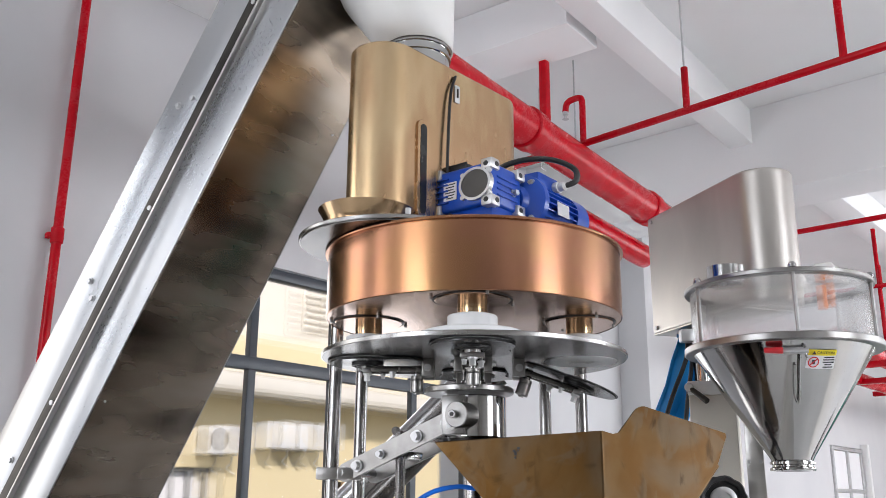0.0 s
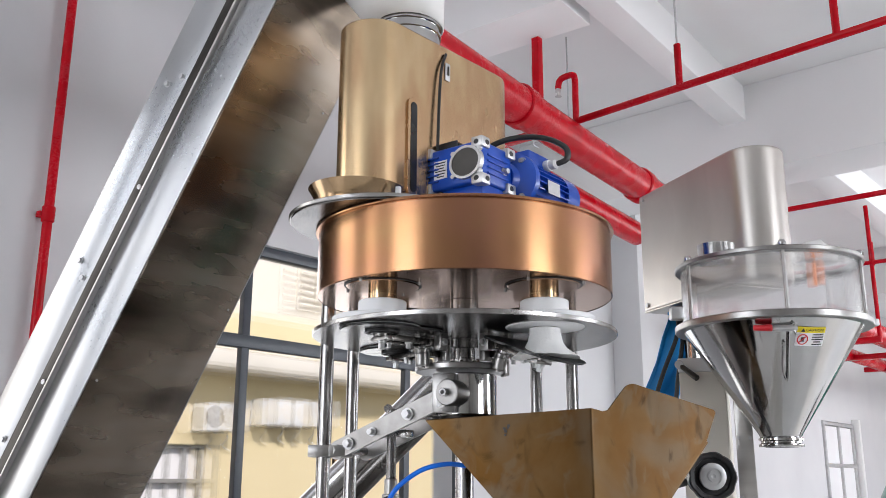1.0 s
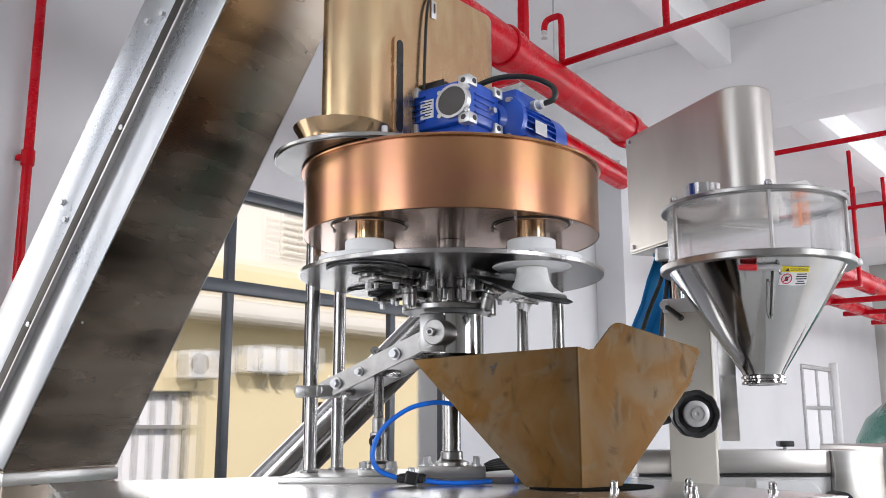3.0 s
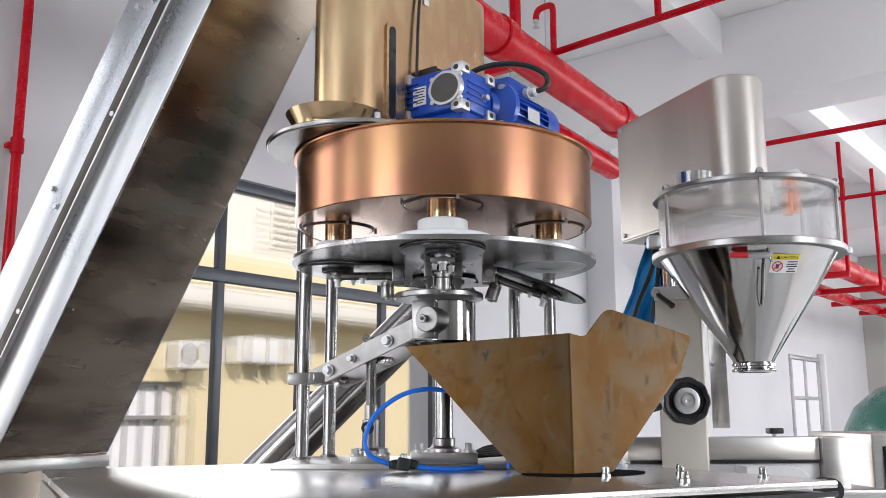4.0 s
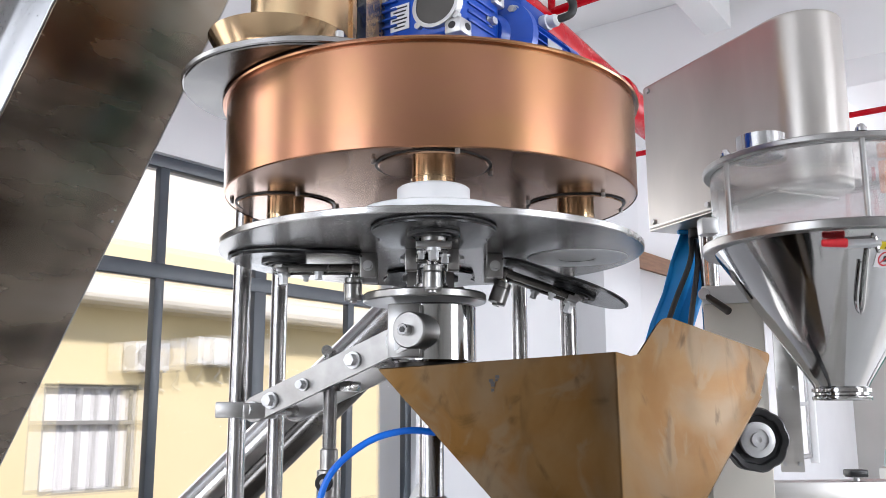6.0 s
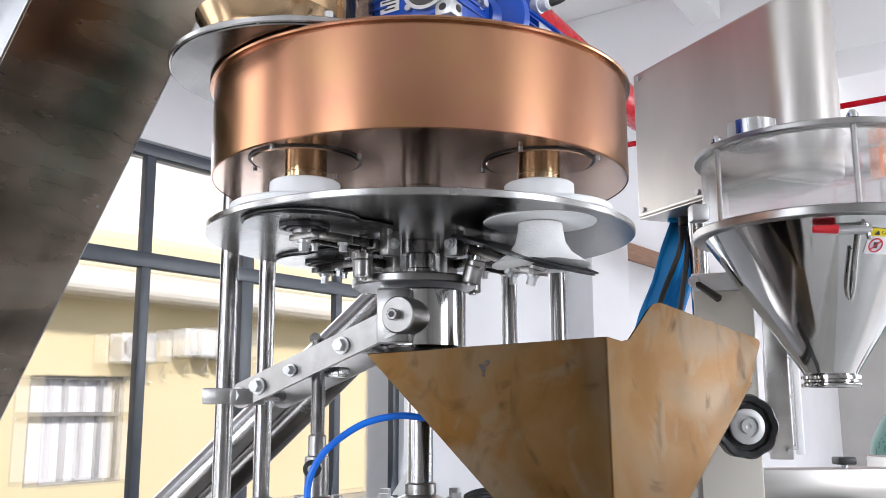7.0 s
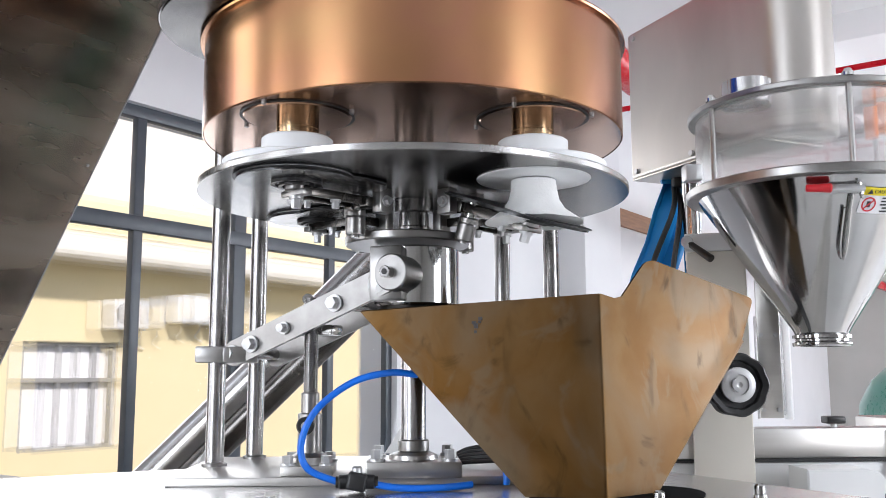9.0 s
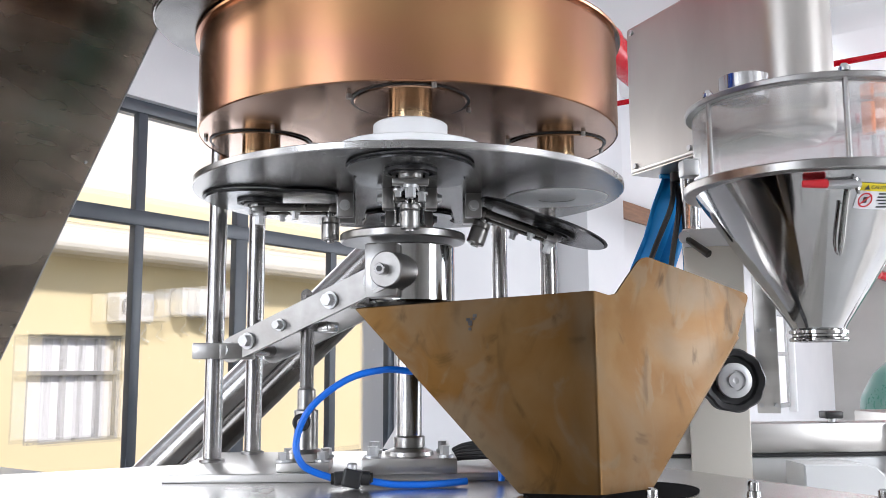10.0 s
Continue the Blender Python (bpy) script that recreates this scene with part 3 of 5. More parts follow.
part("side_panel", box(B(), (0.02, 0.96, 1.28), pose(-0.728, -0.125, 0.79), 0.004), SATIN, table)
part("side_panel", box(B(), (0.02, 0.96, 1.28), pose(0.408, -0.125, 0.79), 0.004), SATIN, table)
part("rear_panel", box(B(), (1.12, 0.02, 1.28), pose(-0.16, 0.342, 0.79), 0.004), SATIN, table)
part("gasket", box(B(), (0.66, 0.006, 0.008), pose(0.09, -0.612, Z_TAB - 0.022)), BLACK, table, "thin black rubber gasket")
for u in (-0.68, 0.36):
    for v in (-0.56, 0.30):
        part("foot", rod(B(), (u, v, 0), (u, v, 0.16), 0.03, seg=16, edge=0.004), BLACK, table)
inv = TAB.inverted()
for x, y in ((0.285, -0.27), (0.43, -0.21), (0.39, -0.40), (0.55, -0.30)):
    p = inv @ Vector((x, y, Z_TAB))
    bm = B()
    rod(bm, p, p + Vector((0, 0, 0.006)), 0.009, seg=14)
    spin(bm, [(0.0065, 0.006), (0.007, 0.008), (0.007, 0.017), (0.0045, 0.019), (0.003, 0.016), (0, 0.016)], Matrix.Translation(p), 14)
    part("bolt", bm, POLISHED, table)
p = inv @ Vector((0.262, -0.165, 0))
part("chute_hole", spin(B(), [(0, 0.0006), (0.125, 0.0006), (0.125, 0.002), (0, 0.002)], Matrix.Translation((p.x, p.y, Z_TAB)) @ Matrix.Diagonal((1, 0.72, 1, 1)), 40), VOID, table, "dark oval opening under the hopper")

# ---- discharge hopper on the table ----
hopper = thing("discharge_hopper", "stained bronze-coloured sheet metal funnel standing on the table", "hopper", pose(0.225, -0.19, Z_TAB))
O = Vector((0.225, -0.19, Z_TAB))


def corner_round(a, c, b, r, n=4):
    """Points that round the corner c between a and b."""
    a, b, c = Vector(a), Vector(b), Vector(c)
    p, q = c + (a - c).normalized() * r, c + (b - c).normalized() * r
    return [(1 - t) ** 2 * p + 2 * t * (1 - t) * c + t * t * q for t in (k / n for k in range(n + 1))]


L_T, C_T, R_T, K_T = Vector((-0.074, -0.102, 1.692)), Vector((0.240, -0.182, 1.710)), Vector((0.497, -0.012, 1.655)), Vector((0.19, 0.06, 1.66))
L_B, C_B, R_B, K_B = Vector((0.140, -0.155, 1.452)), Vector((0.238, -0.205, 1.452)), Vector((0.318, -0.150, 1.452)), Vector((0.220, -0.085, 1.452))
G1, G2 = Vector((0.322, -0.119, 1.765)), Vector((0.524, 0.022, 1.720))
flat_n = (L_T - C_T).cross(C_B - C_T)
L_B.y = C_T.y - ((L_B.x - C_T.x) * flat_n.x + (L_B.z - C_T.z) * flat_n.z) / flat_n.y
side_n = (C_B - C_T).cross(G2 - C_T)


def on_side(q):
    """The point moved in depth onto the hopper's splash side."""
    return Vector((q.x, C_T.y - ((q.x - C_T.x) * side_n.x + (q.z - C_T.z) * side_n.z) / side_n.y, q.z))


R_T, R_B, G1 = on_side(R_T), on_side(R_B), on_side(G1)
N = 5
tops = [L_T] + corner_round(L_T, C_T, R_T, 0.003, N) + [R_T, K_T]
lows = [L_B] + corner_round(L_B, C_B, R_B, 0.003, N) + [R_B, K_B]
edge_a = tops[N].lerp(R_T, 0.115)
G3 = tops[N].lerp(R_T, 0.985)
crest = [edge_a + (G1 - edge_a) * 0.08] + corner_round(edge_a, G1, G2, 0.020, 6) + corner_round(G1, G2, G3, 0.012, 4) + [G3]
bm = B()
tv, lv = [bm.verts.new(p - O) for p in tops], [bm.verts.new(p - O) for p in lows]
cv = [bm.verts.new(p - O) for p in [tops[N + 1].lerp(edge_a, 0.7)] + crest]
n = len(tv)
for k in range(n):
    top_edge = [tv[(k + 1) % n]] + (cv[::-1] if k == N + 1 else []) + [tv[k]]
    bm.faces.new([lv[k], lv[(k + 1) % n]] + top_edge)
shell = part("shell", bm, HOPPER, hopper, "stained sheet funnel with a raised splash guard")
for poly in shell.data.polygons:
    poly.use_smooth = False
mod = shell.modifiers.new("thickness", "SOLIDIFY")
mod.thickness, mod.offset = 0.003, 0.0
mark_n = (L_T - C_T).cross(C_B - C_T).normalized()
mark_n = mark_n if mark_n.y < 0 else -mark_n
mp = Vector((0.076, -0.162, 1.672))
mp += mark_n * (((L_T - mp).dot(mark_n)) + 0.0025)
bm = B()
for k in range(7):
    q = mp - O + Vector((random.uniform(-0.007, 0.008), 0, random.uniform(-0.011, 0.009)))
    q += mark_n * ((mp - O - q).dot(mark_n))
    box(bm, (random.uniform(0.002, 0.006), 0.0006, random.uniform(0.002, 0.005)), Matrix.Translation(q) @ mark_n.to_track_quat("-Y", "Z").to_matrix().to_4x4())
part("scuff_mark", bm, INK, hopper, "dark scuffed print mark")

# ---- filler frame: base, columns, shaft, hub, lever ----
frame_thing = thing("filler_frame", "bright steel column frame carrying the rotary filler", "machine frame", pose(0, 0, Z_TAB))
ZB = 0.0


def fp(name, bm, mat=STEEL, parent=None, label=""):
    return part(name, bm, mat, parent or frame_thing, label)


base_m = pose(-0.02, 0.132, 0.006, 0, 0, 0)
fp("base_plate", box(B(), (0.66, 0.335, 0.012), base_m, 0.002), SATIN)
COLS = [(-0.315, 0.14), (-0.272, 0.27), (0.172, 0.335), (0.252, 0.26)]
for x, y in COLS:
    fp("column", rod(B(), (x, y, 0.012), (x, y, 0.64), 0.0146, seg=24), STEEL)
    fp("column_foot", spin(B(), [(0, 0), (0.02, 0), (0.02, 0.004), (0.014, 0.006), (0, 0.006)], pose(x, y, 0.012), 20), FRAME_STEEL)
fp("top_bridge", box(B(), (0.62, 0.10, 0.02), pose(-0.02, 0.29, 0.645, 0, 0, 3), 0.003), FRAME_STEEL)
# centre shaft with flanged base
bm = B()
box(bm, (0.135, 0.115, 0.022), pose(0, 0, 0.023), 0.002)
spin(bm, [(0, 0.034), (0.036, 0.034), (0.035, 0.040), (0.024, 0.044), (0, 0.044)], None, 32)
fl = fp("shaft_flange", bm, SATIN)
for x in (-0.052, 0.052):
    for y in (-0.042, 0.042):
        part("bolt", hexa(B(), (x, y, 0.034), (0, 0, 1), 0.0085, 0.016), CAST, fl)
fp("shaft_collar", rod(B(), (0, 0, 0.044), (0, 0, 0.062), 0.023, seg=28, edge=0.002), FRAME_STEEL)
fp("shaft", rod(B(), (0, 0, 0.06), (0, 0, 0.27), 0.0185, seg=28), STEEL)
fp("bearing", spin(B(), [(0.019, 0.236), (0.026, 0.236), (0.026, 0.246), (0.048, 0.246), (0.050, 0.250), (0.050, 0.257), (0, 0.257)], None, 36), RAIL_DARK, None, "dark ball bearing under the hub")
hub = fp("hub", spin(B(), [(0, 0.255), (0.061, 0.255), (0.064, 0.258), (0.064, 0.338), (0.061, 0.341), (0, 0.341)], pose(0.004, 0, 0), 48), POLISHED)
part("lug", box(B(), (0.048, 0.044, 0.078), pose(-0.036, -0.050, 0.299, 0, 0, -14), 0.003), FRAME_STEEL, hub)
fp("cam_disc", spin(B(), [(0, 0.346), (0.092, 0.346), (0.094, 0.348), (0.094, 0.357), (0.092, 0.359), (0, 0.359)], pose(-0.010, 0, 0), 56), FRAME_STEEL)
fp("cam_collar", spin(B(), [(0, 0.359), (0.026, 0.359), (0.026, 0.374), (0.0225, 0.376), (0.0225, 0.396), (0.029, 0.398), (0.029, 0.416), (0, 0.416)], None, 36), STEEL)
for a in (200, 260, 320):
    q = Vector((0.026 * math.cos(radians(a)), 0.026 * math.sin(radians(a)), 0.367))
    fp("set_screw", rod(B(), q, q + Vector((q.x, q.y, 0)).normalized() * 0.004, 0.004, seg=10), RAIL_DARK)
# lever: two parallel bars from the clamp to the hub, with bolts
A0, A1 = Vector((-0.273, 0.060, 0.188)), Vector((-0.0235, -0.080, 0.297))
lever = fp("lever", B())
ahead = (A1 - A0).normalized()
front = ahead.cross(Vector((0, 0, 1))).normalized()
upw = front.cross(ahead)
Mlev = Matrix((ahead, -front, upw)).transposed().to_4x4()
Mlev.translation = A0
LEN = (A1 - A0).length
lever.data = finish(prism(B(), stadium(LEN, 0.0195), -0.004, 0.004, Mlev @ pose(0, 0, 0, 90), 0.0008), "lever", FRAME_STEEL)
back_bar = part("rear_bar", prism(B(), stadium(LEN, 0.0195), -0.004, 0.004, Mlev @ pose(0, 0.105, 0, 90), 0.0008), FRAME_STEEL, lever)
for k, r in ((0.0, 0.0095), (0.125, 0.0095), (0.335, 0.007), (0.645, 0.0095)):
    p = Mlev @ Vector((LEN * k, -0.005, 0.0))
    part("bolt", hexa(B(), p, front, r, 0.014), CAST, lever)
for k in (0.0, 0.335, 0.645):
    part("spacer", rod(B(), Mlev @ Vector((LEN * k, 0.004, 0)), Mlev @ Vector((LEN * k, 0.101, 0)), 0.009, seg=16), STEEL, lever)
boss = part("pivot_disc", rod(B(), Mlev @ Vector((LEN * 0.99, -0.016, 0.002)), Mlev @ Vector((LEN * 0.99, 0.05, 0.002)), 0.0265, seg=36, edge=0.002), FRAME_STEEL, lever)
part("cap_screw", rod(B(), Mlev @ Vector((LEN * 0.985, -0.030, 0.002)), Mlev @ Vector((LEN * 0.985, -0.015, 0.002)), 0.0085, seg=16, edge=0.001), POLISHED, boss)
part("socket", rod(B(), Mlev @ Vector((LEN * 0.985, -0.031, 0.002)), Mlev @ Vector((LEN * 0.985, -0.0295, 0.002)), 0.0045, seg=6), BLACK, boss)
part("bore", rod(B(), Mlev @ Vector((LEN * 0.885, -0.0046, 0)), Mlev @ Vector((LEN * 0.885, 0.0046, 0)), 0.014, seg=24), WHITE_PAINT, lever, "round through-hole beside the pivot")
clamp = fp("column_clamp", box(B(), (0.075, 0.05, 0.026), pose(-0.310, 0.145, 0.188), 0.003), FRAME_STEEL)
part("bracket", box(B(), (0.052, 0.11, 0.024), pose(-0.270, 0.098, 0.186, 0, 0, 8), 0.003), FRAME_STEEL, clamp)
# threaded adjusting spindle under the lever
sx, sy = -0.153, 0.02
sp = fp("spindle", spin(B(), [r for k in range(46) for r in ((0.0095, 0.115 + k * 0.0034), (0.0115, 0.1167 + k * 0.0034))], pose(sx, sy, 0), 18), STEEL, None, "threaded steel adjusting spindle")
part("sleeve", spin(B(), [(0, 0.042), (0.018, 0.042), (0.018, 0.098), (0.0135, 0.10), (0.0135, 0.128), (0.011, 0.13), (0, 0.13)], pose(sx, sy, 0), 24), FRAME_STEEL, sp)
part("thrust_block", box(B(), (0.060, 0.034, 0.016), pose(sx + 0.012, sy + 0.02, 0.222, 0, 0, -28), 0.003), STEEL, sp)
bm = B()
box(bm, (0.075, 0.085, 0.014), pose(sx, sy, 0.019), 0.002)
spin(bm, [(0, 0.026), (0.03, 0.026), (0.028, 0.036), (0.02, 0.042), (0, 0.042)], pose(sx, sy, 0), 26)
fl = fp("spindle_flange", bm, SATIN)
for x in (-0.028, 0.028):
    for y in (-0.032, 0.032):
        part("bolt", hexa(B(), (sx + x, sy + y, 0.026), (0, 0, 1), 0.0085, 0.014), CAST, fl)
valve = part("check_knob", rod(B(), (sx - 0.004, sy - 0.018, 0.082), (sx - 0.004, sy - 0.032, 0.082), 0.013, seg=22, edge=0.002), BLACK, sp)
part("knob_centre", rod(B(), (sx - 0.004, sy - 0.032, 0.082), (sx - 0.004, sy - 0.034, 0.082), 0.006, seg=14), CAST, valve)

# ---- the rotating dosing turret ----
turret = thing("dosing_turret", "turning copper-coloured drum with dosing cups and a steel plate", "turret", pose(0, 0, 1.95))
R_D = 0.314
part("drum_shell", spin(B(), [(R_D - 0.002, 0.0), (R_D, 0.0015), (R_D, 0.136), (R_D + 0.006, 0.1365), (R_D + 0.007, 0.139), (R_D + 0.006, 0.1415), (R_D - 0.003, 0.1415), (R_D - 0.003, 0.004)], None, 128), COPPER, turret)
part("drum_floor", spin(B(), [(0, 0.001), (R_D - 0.0025, 0.001), (R_D - 0.0025, 0.004), (0, 0.004)], None, 96), COPPER_FLOOR, turret)
Z_PL = -0.083
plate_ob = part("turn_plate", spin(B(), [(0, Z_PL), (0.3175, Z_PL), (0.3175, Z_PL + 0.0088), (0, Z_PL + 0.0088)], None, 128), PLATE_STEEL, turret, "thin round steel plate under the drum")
part("plate_rim", spin(B(), [(0.3178, Z_PL), (0.3192, Z_PL), (0.3205, Z_PL + 0.0012), (0.3205, Z_PL + 0.0085), (0.319, Z_PL + 0.0095), (0.312, Z_PL + 0.0095), (0.312, Z_PL + 0.0090), (0.3178, Z_PL + 0.0090)], None, 128), RIM_STEEL, plate_ob, "plate rim with the lit edge put in its colour")
part("turret_shaft", rod(B(), (0, 0, -0.080), (0, 0, 0.0), 0.03, seg=32), STEEL, turret)
R_C = 0.225
HINGE_R, HINGE_Z = 0.095, Z_PL - 0.012
CUPS, FLAPS = [], []
for k in range(4):
    rz = pose(0, 0, 0, 0, 0, 90 * k)
    at = rz @ pose(0, -R_C, 0)
    cup = part("dosing_cup", spin(B(), [(0.030, Z_PL + 0.009), (0.098, Z_PL + 0.009), (0.098, Z_PL + 0.017), (0.095, Z_PL + 0.019), (0.052, Z_PL + 0.0195), (0.0475, Z_PL + 0.022), (0.0475, Z_PL + 0.050), (0.045, Z_PL + 0.052), (0.030, Z_PL + 0.052)], None, 48), NYLON, turret, "white nylon measuring cup", at)
    part("tube", spin(B(), [(0.0285, Z_PL + 0.05), (0.0285, Z_PL + 0.064), (0.0292, Z_PL + 0.0645), (0.0292, Z_PL + 0.066), (0.0285, Z_PL + 0.0665), (0.0285, 0.02), (0.026, 0.02), (0.026, Z_PL + 0.05)], None, 36), BRASS_TUBE, cup, "short brass dosing tube")
    cover = part("port_cover", spin(B(), [(0.0290, -0.0025), (0.071, -0.0025), (0.0725, -0.001), (0.0725, 0.0005), (0.0290, 0.0005)], None, 44), COPPER_FLOOR, turret, "", at)
    part("port_gap", spin(B(), [(0.0732, -0.0006), (0.0768, -0.0006), (0.0768, 0.0008), (0.0732, 0.0008)], None, 44), BLACK, cover, "dark gap round the port")
    for a in (20, 110, 200, 290):
        q = Vector((0.082 * math.cos(radians(a)), 0.082 * math.sin(radians(a)), 0.001))
        part("screw", rod(B(), q, q + Vector((0, 0, -0.006)), 0.0032, seg=10), FRAME_STEEL, cover)
    seat = part("outlet_seat", spin(B(), [(0.028, Z_PL - 0.0016), (0.076, Z_PL - 0.0016), (0.077, Z_PL - 0.0006), (0.077, Z_PL + 0.0004), (0.028, Z_PL + 0.0004)], None, 44), NYLON, turret, "white outlet seat under the plate", at)
    part("outlet_bore", spin(B(), [(0, Z_PL - 0.001), (0.0282, Z_PL - 0.001), (0.0282, Z_PL + 0.0003), (0, Z_PL + 0.0003)], None, 30), POWDER, seat)
    # hinge blocks on the plate
    for s in (-1, 1):
        blk = part("hinge_block", box(B(), (0.017, 0.024, 0.036), rz @ pose(s * 0.030, -HINGE_R, Z_PL - 0.0178), 0.0015), FRAME_STEEL, turret)
        part("bolt", hexa(B(), rz @ Vector((s * 0.0385, -HINGE_R, Z_PL - 0.019)), rz.to_3x3() @ Vector((s, 0, 0)), 0.0060, 0.007), CAST, blk)
    # the hinged flap: paddle, bearing rings, arm, counterweight; its own space has the hinge as origin, outwards along -y
    out_r = R_C - HINGE_R
    pts = [(0.080 * math.cos(a), -out_r + 0.080 * math.sin(a)) for a in (radians(150 + 240 * j / 30) for j in range(31))]
    pts += [(0.074, -0.070), (0.070, -0.032), (0.052, -0.012), (0.030, -0.006), (-0.030, -0.006), (-0.052, -0.012), (-0.070, -0.032), (-0.074, -0.070)]
    flap = part("flap", prism(B(), pts, 0.0055, 0.0085, None, 0.0006), FLAP_STEEL, turret, "hinged steel closing flap under a cup")
    part("seal_edge", prism(B(), [(x * 1.015, -out_r * 0.015 + y * 1.012) for x, y in pts], 0.0087, 0.0100), BLACK, flap, "thin black rubber seal")
    bm = B()
    spin(bm, [(0, 0.0052), (0.034, 0.0052), (0.034, 0.001), (0.029, 0.001), (0.029, 0.003), (0.024, 0.003), (0.024, -0.001), (0.019, -0.001), (0.019, 0.001), (0.0, 0.001)], pose(0, -out_r, 0), 36)
    part("bearing_ring", bm, BLACK, flap, "black ringed bearing")
    part("boss", spin(B(), [(0, 0.001), (0.016, 0.001), (0.016, -0.006), (0.013, -0.008), (0.0, -0.008)], pose(0, -out_r, 0), 24), FRAME_STEEL, flap)
    part("nut", hexa(B(), (0, -out_r, -0.014), (0, 0, -1), 0.007, 0.016), CAST, flap)
    for s in (-1, 1):
        part("arm_bar", box(B(), (0.006, 0.125, 0.012), pose(s * 0.016, -0.068, -0.007), 0.001), PLATE_STEEL, flap)
    part("cross_bar", box(B(), (0.046, 0.016, 0.008), pose(0, -out_r, -0.010), 0.001), FRAME_STEEL, flap)
    part("cross_bar", box(B(), (0.046, 0.020, 0.014), pose(0, -0.014, -0.008), 0.001), PLATE_STEEL, flap)
    part("adjuster", hexa(B(), (0.016, -0.075, -0.013), (0, 0, -1), 0.0055, 0.012), CAST, flap)
    part("adjuster", hexa(B(), (-0.016, -0.098, -0.013), (0, 0, -1), 0.0045, 0.010), CAST, flap)
    part("follower_stem", spin(B(), [(0, 0.004), (0.0075, 0.004), (0.0075, -0.022), (0, -0.022)], pose(0, -0.024, 0), 18), POLISHED, flap)
    knurl = [row for j in range(9) for row in ((0.0135, -0.030 - 0.0026 * j), (0.0138, -0.0313 - 0.0026 * j))]
    roll = part("cam_roller", spin(B(), [(0, -0.020), (0.0125, -0.020), (0.0136, -0.0212), (0.0136, -0.0275), (0.0128, -0.028)] + knurl + [(0.0128, -0.0545), (0.006, -0.055), (0.006, -0.058), (0, -0.058)], pose(0, -0.024, 0), 28), FRAME_STEEL, flap, "knurled steel cam follower")
    FLAPS.append(flap)
    CUPS.append(at)

# ---- fixed parts above the drum: lid, chute, collar, motor ----
lid = thing("drum_lid", "flat fixed lid plate inside the drum rim", "lid", pose(0, 0, 2.082))
part("lid_plate", spin(B(), [(0, 0), (R_D - 0.008, 0), (R_D - 0.008, 0.004), (0, 0.004)], None, 96), BRASS, lid)
for x, y, h in ((-0.125, -0.235, 0.045), (-0.118, -0.215, 0.02), (0.20, 0.10, 0.03)):
    part("stud", rod(B(), (x, y, 0.004), (x, y, 0.004 + h), 0.006, seg=12), CAST, lid)
    part("nut", hexa(B(), (x, y, 0.004), (0, 0, 1), 0.010, 0.012), CAST, lid)
C0, C1 = Vector((-0.190, -0.120, 0)), Vector((0.035, 0.155, 0))
yaw_ch = math.degrees(math.atan2((C1 - C0).y, (C1 - C0).x))
chute = thing("feed_chute", "upright brass sheet chute with rounded end above the drum", "chute", pose(C0.x, C0.y, 2.088, 0, 0, yaw_ch))
L_C = (C1 - C0).length
bm = B()
out = stadium(L_C - 0.02, 0.075, 18)
for z0, z1 in ((0.0, 0.43),):
    low, top = [bm.verts.new((x, y, z0)) for x, y in out], [bm.verts.new((x, y, z1)) for x, y in out]
    for k in range(len(out)):
        bm.faces.new((low[k], low[(k + 1) % len(out)], top[(k + 1) % len(out)], top[k]))
    bm.faces.new(top)
ob = part("chute_wall", bm, BRASS, chute)
mod = ob.modifiers.new("edge", "BEVEL")
mod.width, mod.segments, mod.limit_method, mod.angle_limit = 0.004, 2, "ANGLE", radians(60)
sight = part("sight_frame", prism(B(), stadium(0.185, 0.017, 10, 0.09), -0.003, 0.003, pose(0.040, -0.077, -0.02, 90, -90, 0) @ pose(0, 0, 0), 0.0006), BRASS, chute, "long oval sight frame")
part("sight_pane", prism(B(), stadium(0.18, 0.009, 10, 0.0925), -0.0036, 0.0036, pose(0.040, -0.0775, -0.02, 90, -90, 0)), SIGHT, sight, "dark sight glass")
part("latch_plate", box(B(), (0.016, 0.003, 0.042), pose(0.150, -0.077, 0.37), 0.001), CAST, chute)
part("latch_pin", box(B(), (0.004, 0.006, 0.022), pose(0.150, -0.078, 0.372), 0.001), RAIL_DARK, chute)
part("wire", tube(B(), [(0.142, -0.079, 0.41), (0.122, -0.083, 0.36), (0.112, -0.085, 0.25), (0.108, -0.088, 0.12), (0.118, -0.10, 0.05), (0.14, -0.115, 0.10)], 0.0034, 8), BLACK, chute, "thin black sensor wire")
part("throat", spin(B(), [(0.073, 0.41), (0.073, 0.50), (0.070, 0.50), (0.070, 0.41)], pose(0.10, 0.0, 0), 44), POLISHED, chute, "round steel inlet throat")
for z in (0.455, 0.475):
    part("hose_clamp", spin(B(), [(0.0735, z), (0.0765, z + 0.001), (0.0765, z + 0.007), (0.0735, z + 0.008)], pose(0.10, 0.0, 0), 44), POLISHED, chute)
collar = thing("chute_collar", "flared brass collar on a steel ring beside the drum", "collar", pose(-0.215, -0.165, 2.088))
part("flare", spin(B(), [(0.072, 0.022), (0.076, 0.028), (0.080, 0.036), (0.096, 0.058), (0.0985, 0.058), (0.084, 0.034), (0.080, 0.022), (0.080, 0.018), (0.074, 0.018)], None, 56), BRASS_TUBE, collar)
part("seal_ring", spin(B(), [(0.070, 0.020), (0.0795, 0.020), (0.0795, 0.034), (0.070, 0.034)], None, 48), BRASS_TUBE, collar)
